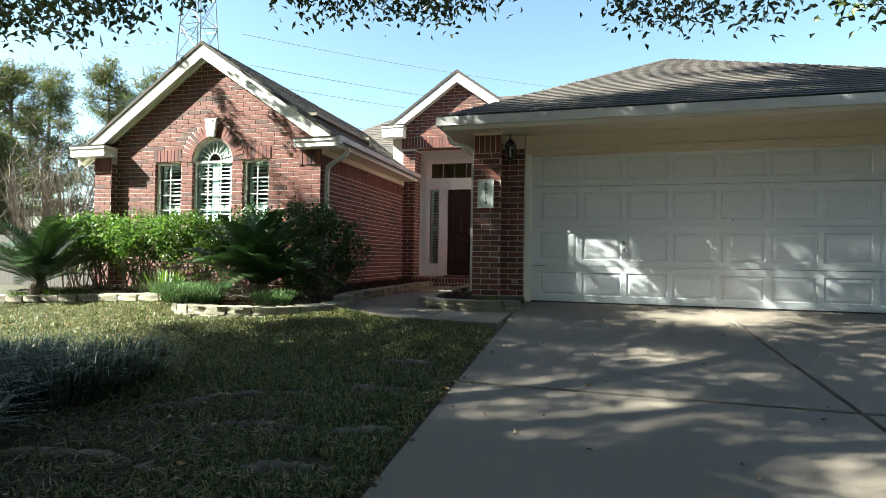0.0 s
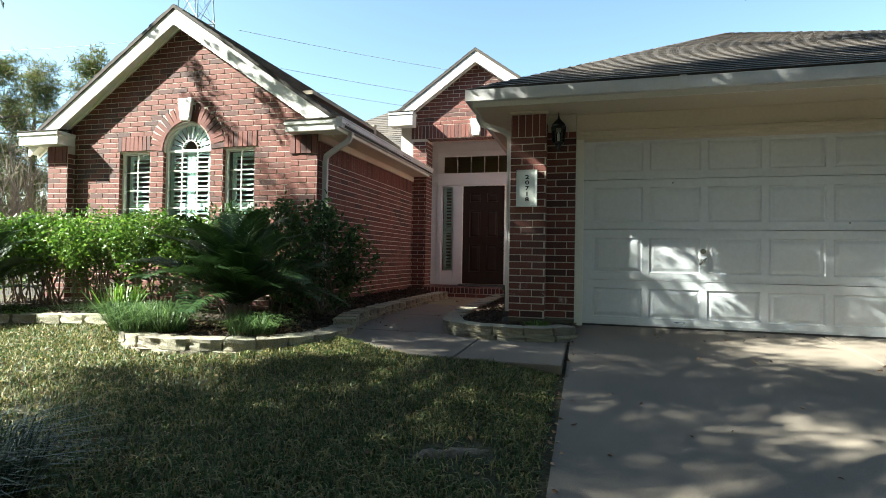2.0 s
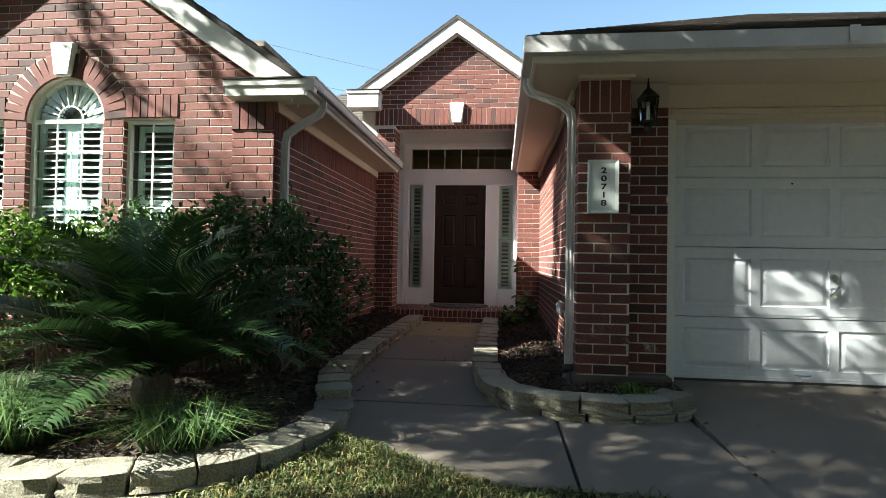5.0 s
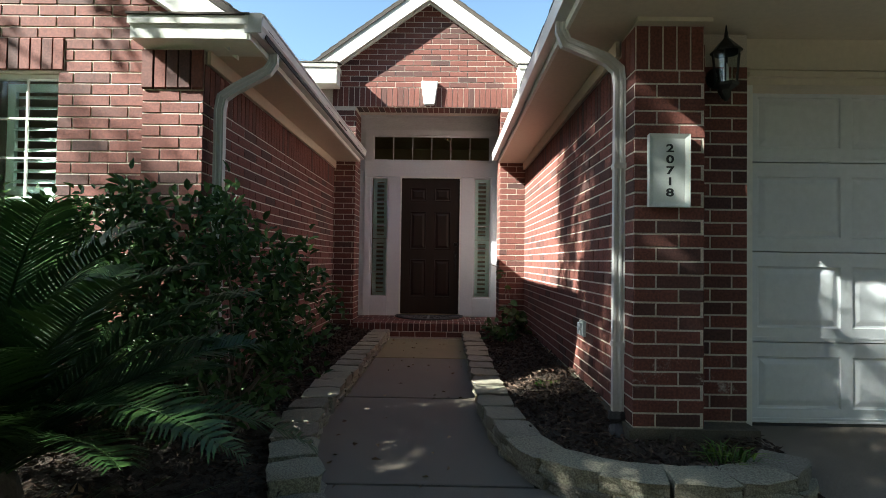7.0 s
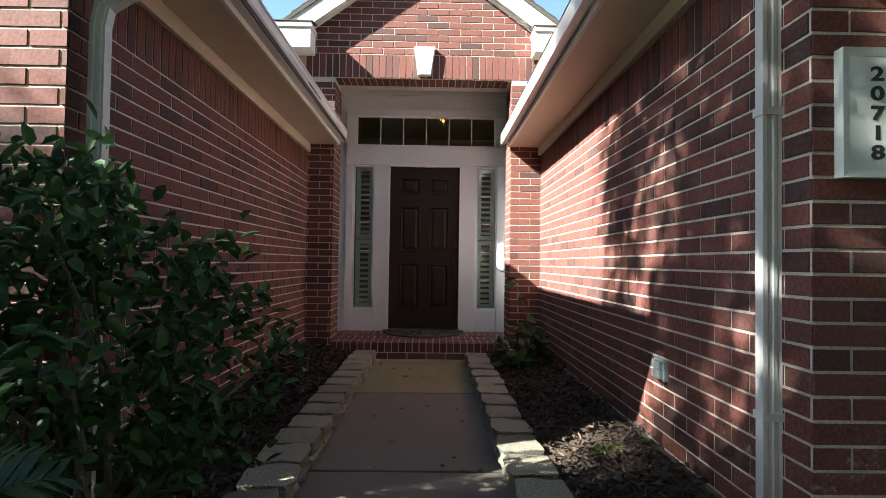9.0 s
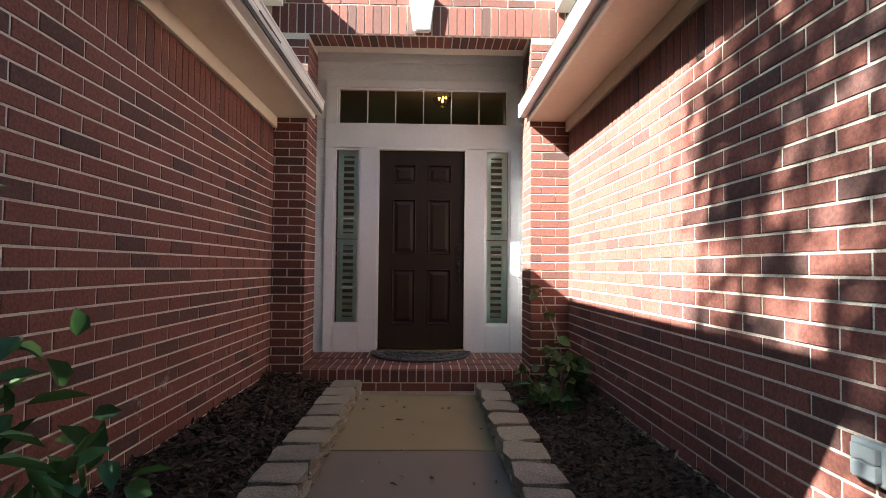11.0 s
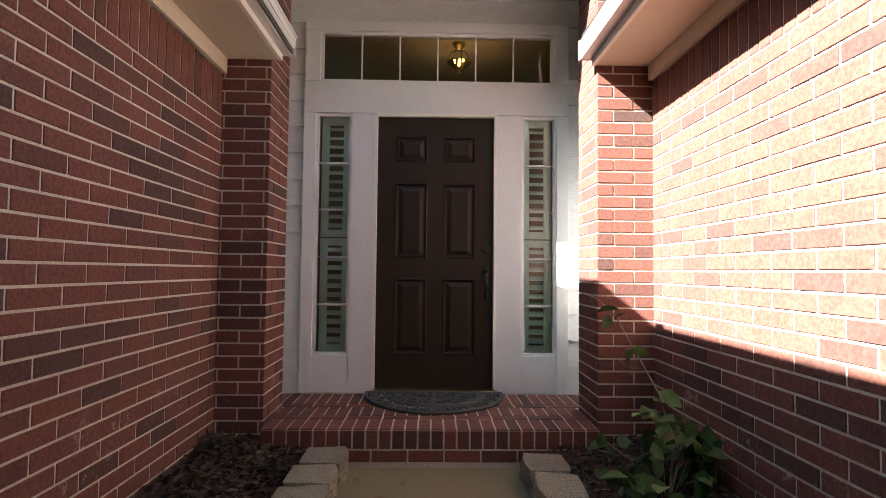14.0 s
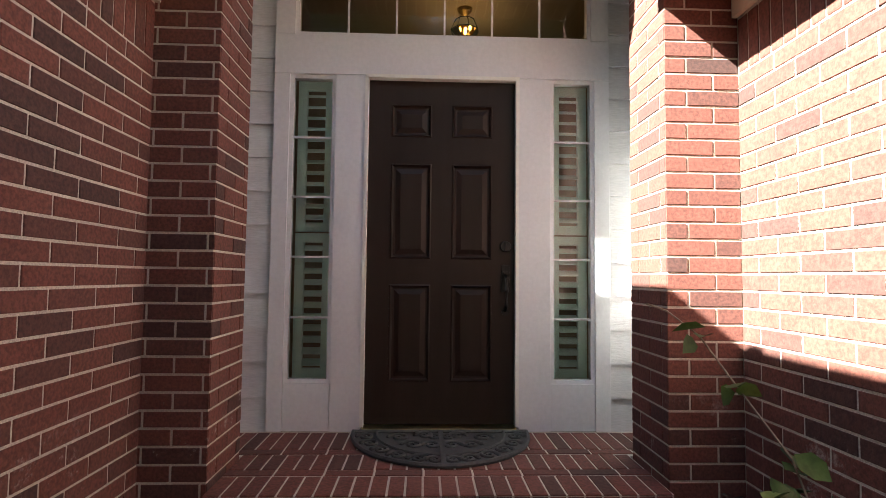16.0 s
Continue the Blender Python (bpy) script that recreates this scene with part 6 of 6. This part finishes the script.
def lawn():
    rng = np.random.default_rng(21)
    n = 330000
    u = rng.uniform(0, 1, n)
    x = -0.13 - 9.3 * u ** 1.35
    y = rng.uniform(0.9, 6.75, n)
    keep = ~inside(x, y, LEFT_BED) & ~inside(x, y, [(-0.1, 6.02), (-0.95, 6.02), (-1.25, 6.05), (-1.54, 6.14), (-1.9, 6.36), (-2.2, 6.6), (-2.6, 7.5), (0, 7.5)])
    keep &= ~inside(x, y, [(p[0], p[1] - 0.02) for p in K_LEFT] + [(-2.5, 11.8), (-4, 11.8)])
    keep &= ~((x < -4.6) & (y > 6.45))
    field = np.array([noise.noise((a * 1.4, b * 1.4, 3)) + 0.5 * noise.noise((a * 5, b * 5, 4)) for a, b in zip(x[::1], y[::1])])
    bare = np.clip((-x - 0.7) / 0.7, 0, 1) * np.clip((3.4 - y + 0.5 * field) / 0.6, 0, 1)
    for root in ROOTS:
        for p, q in zip(root, root[1:]):
            bare = np.maximum(bare, np.clip(1.6 - np.hypot(x - (p[0] + q[0]) / 2, y - (p[1] + q[1]) / 2) / 0.11, 0, 1))
    keep &= rng.uniform(0, 1, n) < np.clip(0.85 + 0.9 * field, 0.12, 1) * (1 - 0.85 * bare)
    keep &= rng.uniform(0, 1, n) < np.clip((x + 0.11) / -0.1, 0.1, 1)
    x, y, field = x[keep], y[keep], field[keep]
    z = np.array([lawn_z(a, b) for a, b in zip(x, y)]) - 0.004
    lean = rng.normal(size=(len(x), 3)) * np.array([0.35, 0.35, 0])
    tagged(new("lawn_grass", blade_mesh("lawn_grass", np.stack([x, y, z], 1), lean, 0.05, 0.0085, GRASS, rng, 0.6)), "short patchy green and straw lawn grass", "grass", kind="stuff")
    m = 4200
    x, y = rng.uniform(-6.5, -0.15, m), rng.uniform(0.9, 6.2, m)
    keep = (rng.uniform(0, 1, m) < np.clip(0.15 + (3.2 - y) / 2.5, 0.12, 1)) & ~inside(x, y, LEFT_BED) & ~inside(x, y, K_LEFT + [(-4, 11.8)])
    x, y = x[keep], y[keep]
    c = np.stack([x, y, np.array([lawn_z(a, b) for a, b in zip(x, y)]) + rng.uniform(0.005, 0.04, len(x))], 1)
    tagged(new("lawn_leaves", leaf_mesh("lawn_leaves", c, rng.normal(size=c.shape) * np.array([1, 1, 0.25]), 0.05, 0.024, DEADLEAF, rng)), "small brown leaves scattered on the lawn", "leaves", kind="stuff")
    m = 2600
    x, y = -0.75 - 2.4 * rng.uniform(0, 1, m) ** 1.2, rng.uniform(1.5, 3.3, m)
    c = np.stack([x, y, np.array([lawn_z(p, q) for p, q in zip(x, y)]) + rng.uniform(0.006, 0.03, m)], 1)
    tagged(new("dry_twigs", leaf_mesh("dry_twigs", c, rng.normal(size=c.shape) * np.array([1, 1, 0.15]), 0.13, 0.005, TWIG, rng)), "dry tan twigs and runners on the bare soil", "twigs", kind="stuff")
    m = 260
    x, y = rng.uniform(-0.05, 4.5, m), rng.uniform(1.5, 8.0, m)
    x[:110] = -0.1 + rng.normal(size=110) * 0.03
    x[110:160], y[110:160] = rng.uniform(-2.5, -1.6, 50), rng.uniform(7, 11.7, 50)
    z = np.array([drive_z(b) if a > -0.3 else WALK_Z for a, b in zip(x, y)]) + 0.006
    c = np.stack([x, y, z], 1)
    tagged(new("drive_leaves", leaf_mesh("drive_leaves", c, rng.normal(size=c.shape) * np.array([1, 1, 0.12]), 0.045, 0.02, DEADLEAF, rng)), "dry leaves and bits along the driveway edge", "leaves", kind="stuff")


lawn()


# ---- bricks ----
def brick_mesh(name):
    """A unit brick: x along, y 0 to -1 outwards, z up; its front edges are worn."""
    v, f = [], []
    for x0, z0, y in ((0, 0, 0.0), (0, 0, -0.6), (0.008, 0.03, -1.0)):
        v += [(x0, y, z0), (1 - x0, y, z0), (1 - x0, y, 1 - z0), (x0, y, 1 - z0)]
    for r in (0, 4):
        for k in range(4):
            f.append((r + k, r + (k + 1) % 4, r + 4 + (k + 1) % 4, r + 4 + k))
    f.append((8, 9, 10, 11))
    return v, f


BV, BF = brick_mesh("brick")
BRICK_ME = mesh_of("brick", BV, BF, BRICK)
PROUD = 0.0045


def lay(parent, cells, near):
    """cells: (origin, along, out, length, height, proud): near ones are objects, the rest one joined mesh."""
    rest_v, rest_f, made = [], [], 0
    rng = random.Random(9)
    for o, e, nrm, length, height, proud in cells:
        proud *= rng.uniform(0.8, 1.2)
        up = nrm.cross(e)
        m = Matrix((( e.x * length, -nrm.x * proud, up.x * height, o.x), (e.y * length, -nrm.y * proud, up.y * height, o.y), (e.z * length, -nrm.z * proud, up.z * height, o.z), (0, 0, 0, 1)))
        if made < 300 and near(o):
            piece("brick", BRICK_ME, m, parent)
            made += 1
        else:
            i = len(rest_v)
            rest_v += [m @ Vector(p) for p in BV]
            rest_f += [tuple(i + q for q in f) for f in BF]
    if rest_v:
        ob = new("brickwork", mesh_of("brickwork", rest_v, rest_f, BRICK))
        ob.parent = parent
        tagged(ob, kind="stuff")


def courses(start, along, out, length, z0, z1, spans=None, phase=0.0, wide=0.0):
    """Running bond on a face; spans(za, zb) gives the stretches of it that carry bricks; wide: how far end bricks wrap the corners."""
    start, e, nrm = Vector(start), Vector(along), Vector(out)
    cells, z, k = [], z0, 0
    while z + BRICK_H <= z1 + 0.001:
        for a, b in (spans(z, z + BRICK_H) if spans else [(-wide, length + wide)]):
            u = phase + (0 if k % 2 else (BRICK_L + GAP) / 2)
            u += (BRICK_L + GAP) * math.floor((a - u) / (BRICK_L + GAP))
            while u < b:
                p, q = max(u, a), min(u + BRICK_L, b)
                if q - p > 0.01:
                    cells.append((start + e * p + Vector((0, 0, z)), e, nrm, q - p, BRICK_H, PROUD))
                u += BRICK_L + GAP
        z, k = z + ROW, k + 1
    return cells


def soldiers(start, along, out, length, z0, z1, proud=PROUD):
    start, e, nrm = Vector(start), Vector(along), Vector(out)
    n = max(1, round(length / ROW))
    w = length / n
    return [(start + e * (w * k + GAP / 2) + Vector((0, 0, z0)), e, nrm, w - GAP, z1 - z0, proud) for k in range(n)]


X, Y = Vector((1, 0, 0)), Vector((0, 1, 0))
Z0 = 0.665
SOL0, SOL1 = Z0 + 25 * ROW, 2.775


def gable_spans(za, zb):
    zm = (za + zb) / 2
    lo, hi = -7.495, LW_X
    if zb < 2.87:
        lo, hi = -7.495, -3.725
    if zb > 2.9:
        lo, hi = -7.85, LW_X
    run = (GAB_PEAK - 0.20 - zb) / GAB_SLOPE
    lo, hi = max(lo, GAB_X - run), min(hi, GAB_X + run)
    cuts = []
    if SILL < zm < WIN_TOP:
        cuts += [WIN_L, WIN_A, WIN_R]
    ring = ARCH_R + 0.245
    if WIN_TOP <= zb and za < WIN_TOP + ring:
        dz = max(0.0, zm - WIN_TOP)
        r = math.sqrt(max(0.0, ring * ring - dz * dz)) + 0.006
        cuts.append((ARCH_X - r, ARCH_X + r))
    if zb > WIN_TOP and za < 2.975:
        cuts += [(-6.685, ARCH_X), (ARCH_X, -4.31)]
    out = [(lo, hi)]
    for c0, c1 in cuts:
        nxt = []
        for a, b in out:
            if c1 <= a or c0 >= b:
                nxt.append((a, b))
            else:
                nxt += [(a, c0)] if c0 > a else []
                nxt += [(c1, b)] if c1 < b else []
        out = nxt
    return [(a, b) for a, b in out if b - a > 0.03]


cells = courses((0, GAB_Y, 0), X, -Y, 0, Z0 - 5 * ROW, 4.6, gable_spans, 0.05)
cells += soldiers((-6.68, GAB_Y, 0), X, -Y, -6.68 * -1 + ARCH_X - 0.625, WIN_TOP + 0.008, 2.975, 0.012)
cells += soldiers((ARCH_X + 0.625, GAB_Y, 0), X, -Y, -4.315 - ARCH_X - 0.625, WIN_TOP + 0.008, 2.975, 0.012)
N_V = 21
for k in range(N_V):
    a = math.pi * (k + 0.5) / N_V
    rad, tan = Vector((math.cos(a), 0, math.sin(a))), Vector((math.sin(a), 0, -math.cos(a)))
    w = math.pi * (ARCH_R + 0.12) / N_V - GAP
    c = Vector((ARCH_X, GAB_Y, WIN_TOP)) + rad * (ARCH_R + 0.008) - tan * w / 2
    cells.append((c, tan, -Y, w, 0.232, 0.011))
for wx0, wx1 in (WIN_L, WIN_A, WIN_R):
    for xx, nn in ((wx0, X), (wx1, -X)):
        z = SILL
        while z < WIN_TOP - BRICK_H:
            cells.append((Vector((xx, GAB_Y + (0 if nn.x > 0 else 0.085), z)), Y if nn.x > 0 else -Y, nn, 0.085, BRICK_H, 0.003))
            z += ROW
lay(wall_front, cells, lambda o: o.x > -5.2)
cells = courses((-3.72, 8.12, 0), X, -Y, 0.385, Z0 - 4 * ROW, SOL0 + ROW - 0.01, None, 0.0, PROUD - 0.002) + soldiers((-3.725, 8.12, 0), X, -Y, 0.395, SOL0 + ROW, 2.855, 0.022)
cells += courses((-3.72, GAB_Y - 0.01, 0), -Y, -X, 0.11, Z0 - 4 * ROW, SOL1, None, 0.1)
lay(pilaster_r, cells, lambda o: True)
cells = courses((-7.87, 8.12, 0), X, -Y, 0.37, Z0 - 5 * ROW, SOL0 + ROW - 0.01) + soldiers((-7.87, 8.12, 0), X, -Y, 0.37, SOL0 + ROW, 2.855, 0.022) + courses((-7.5, 8.125, 0), Y, X, 0.11, Z0 - 5 * ROW, SOL1, None, 0.1)
lay(pilaster_l, cells, lambda o: True)
cells = courses((LW_X, 8.125, 0), Y, X, 3.83, Z0 - 2 * ROW, SOL0 - 0.01, None, 0.07) + soldiers((LW_X, 8.125, 0), Y, X, 3.83, SOL0, SOL1)
lay(wall_left, sorted(cells, key=lambda c: -c[0].y), lambda o: True)
cells = courses((RW_X, 11.95, 0), -Y, -X, 4.02, Z0, SOL0 - 0.01, None, 0.12) + soldiers((RW_X, 11.95, 0), -Y, -X, 4.02, SOL0, SOL1)
lay(wall_right, sorted(cells, key=lambda c: -c[0].y), lambda o: True)
cells = courses((-0.755, 7.69, 0), X, -Y, 0.375, Z0, SOL0 + ROW - 0.01, None, 0.0, PROUD - 0.002) + soldiers((-0.755, 7.69, 0), X, -Y, 0.375, SOL0 + ROW, 2.845)
cells += courses((-0.755, 7.915, 0), -Y, -X, 0.225, Z0, SOL0 + ROW - 0.01, None, 0.1) + soldiers((-0.755, 7.915, 0), -Y, -X, 0.225, SOL0 + ROW, 2.845)
cells += courses((-0.38, 7.69, 0), Y, X, 0.125, Z0, SOL1, None, 0.1)
lay(wall_col, cells, lambda o: True)
lay(wall_jamb, courses((-0.377, 7.82, 0), X, -Y, 0.302, Z0, SOL0 + 0.2, None, 0.1), lambda o: True)


def entry_spans(za, zb):
    run = (ENT_PEAK - 0.19 - zb) / ENT_SLOPE
    lo, hi = max(LW_X - 0.06, ENT_X - run), min(RW_X + 0.06, ENT_X + run)
    if zb < OPEN_TOP + 0.02:
        return [(LW_X, OPEN_L + PROUD - 0.002), (OPEN_R - PROUD + 0.002, RW_X)]
    if za < OPEN_TOP + 0.27:
        return []
    return [(lo, hi)] if hi - lo > 0.05 else []


cells = courses((0, ENT_Y, 0), X, -Y, 0, Z0 - 2 * ROW, OPEN_TOP, entry_spans, 0.0)
cells += courses((0, ENT_Y, 0), X, -Y, 0, OPEN_TOP + 0.275, 5.1, entry_spans, 0.06)
cells += soldiers((LW_X - 0.04, ENT_Y, 0), X, -Y, RW_X - LW_X + 0.08, OPEN_TOP + 0.005, OPEN_TOP + 0.265)
cells += courses((OPEN_L, ENT_Y + 0.002, 0), Y, X, 0.395, Z0 - 2 * ROW, OPEN_TOP - 0.01, None, 0.1) + courses((OPEN_R, ENT_Y + 0.397, 0), -Y, -X, 0.395, Z0 - 2 * ROW, OPEN_TOP - 0.01, None, 0.1)
for xx in (OPEN_L + k * ROW for k in range(26)):
    cells.append((Vector((xx + 0.004, ENT_Y + 0.25, OPEN_TOP)), X, Vector((0, 0, -1)), BRICK_H, 0.235, 0.006))
lay(wall_entry, cells, lambda o: o.z < 2.5)

# porch floor bricks and the step's front
UP = Vector((0, 0, 1))
cells = []
for ya, yb, kind in ((12.475, 12.768, "across"), (12.40, 12.465, "along"), (12.185, 12.39, "across"), (12.11, 12.175, "along"), (11.887, 12.10, "across")):
    x0, x1 = (-3.30, -0.80) if ya > 12.36 else ((-3.035, -1.095))
    step = ROW if kind == "across" else 0.225
    x = x0
    while x < x1 - 0.02:
        w = min(step - GAP, x1 - x)
        cells.append((Vector((x, ya, 0.704)), X, UP, w, yb - ya, 0.0065))
        x += step
x = -3.035
while x < -1.11:
    cells.append((Vector((x, 11.89, 0.60)), X, -Y, ROW - GAP, 0.10, 0.006))
    x += ROW
x = -3.035
while x < -1.11:
    cells.append((Vector((x, 11.89, 0.525)), X, -Y, min(0.2, -1.1 - x), 0.064, 0.005))
    x += 0.21
lay(porch, cells, lambda o: True)
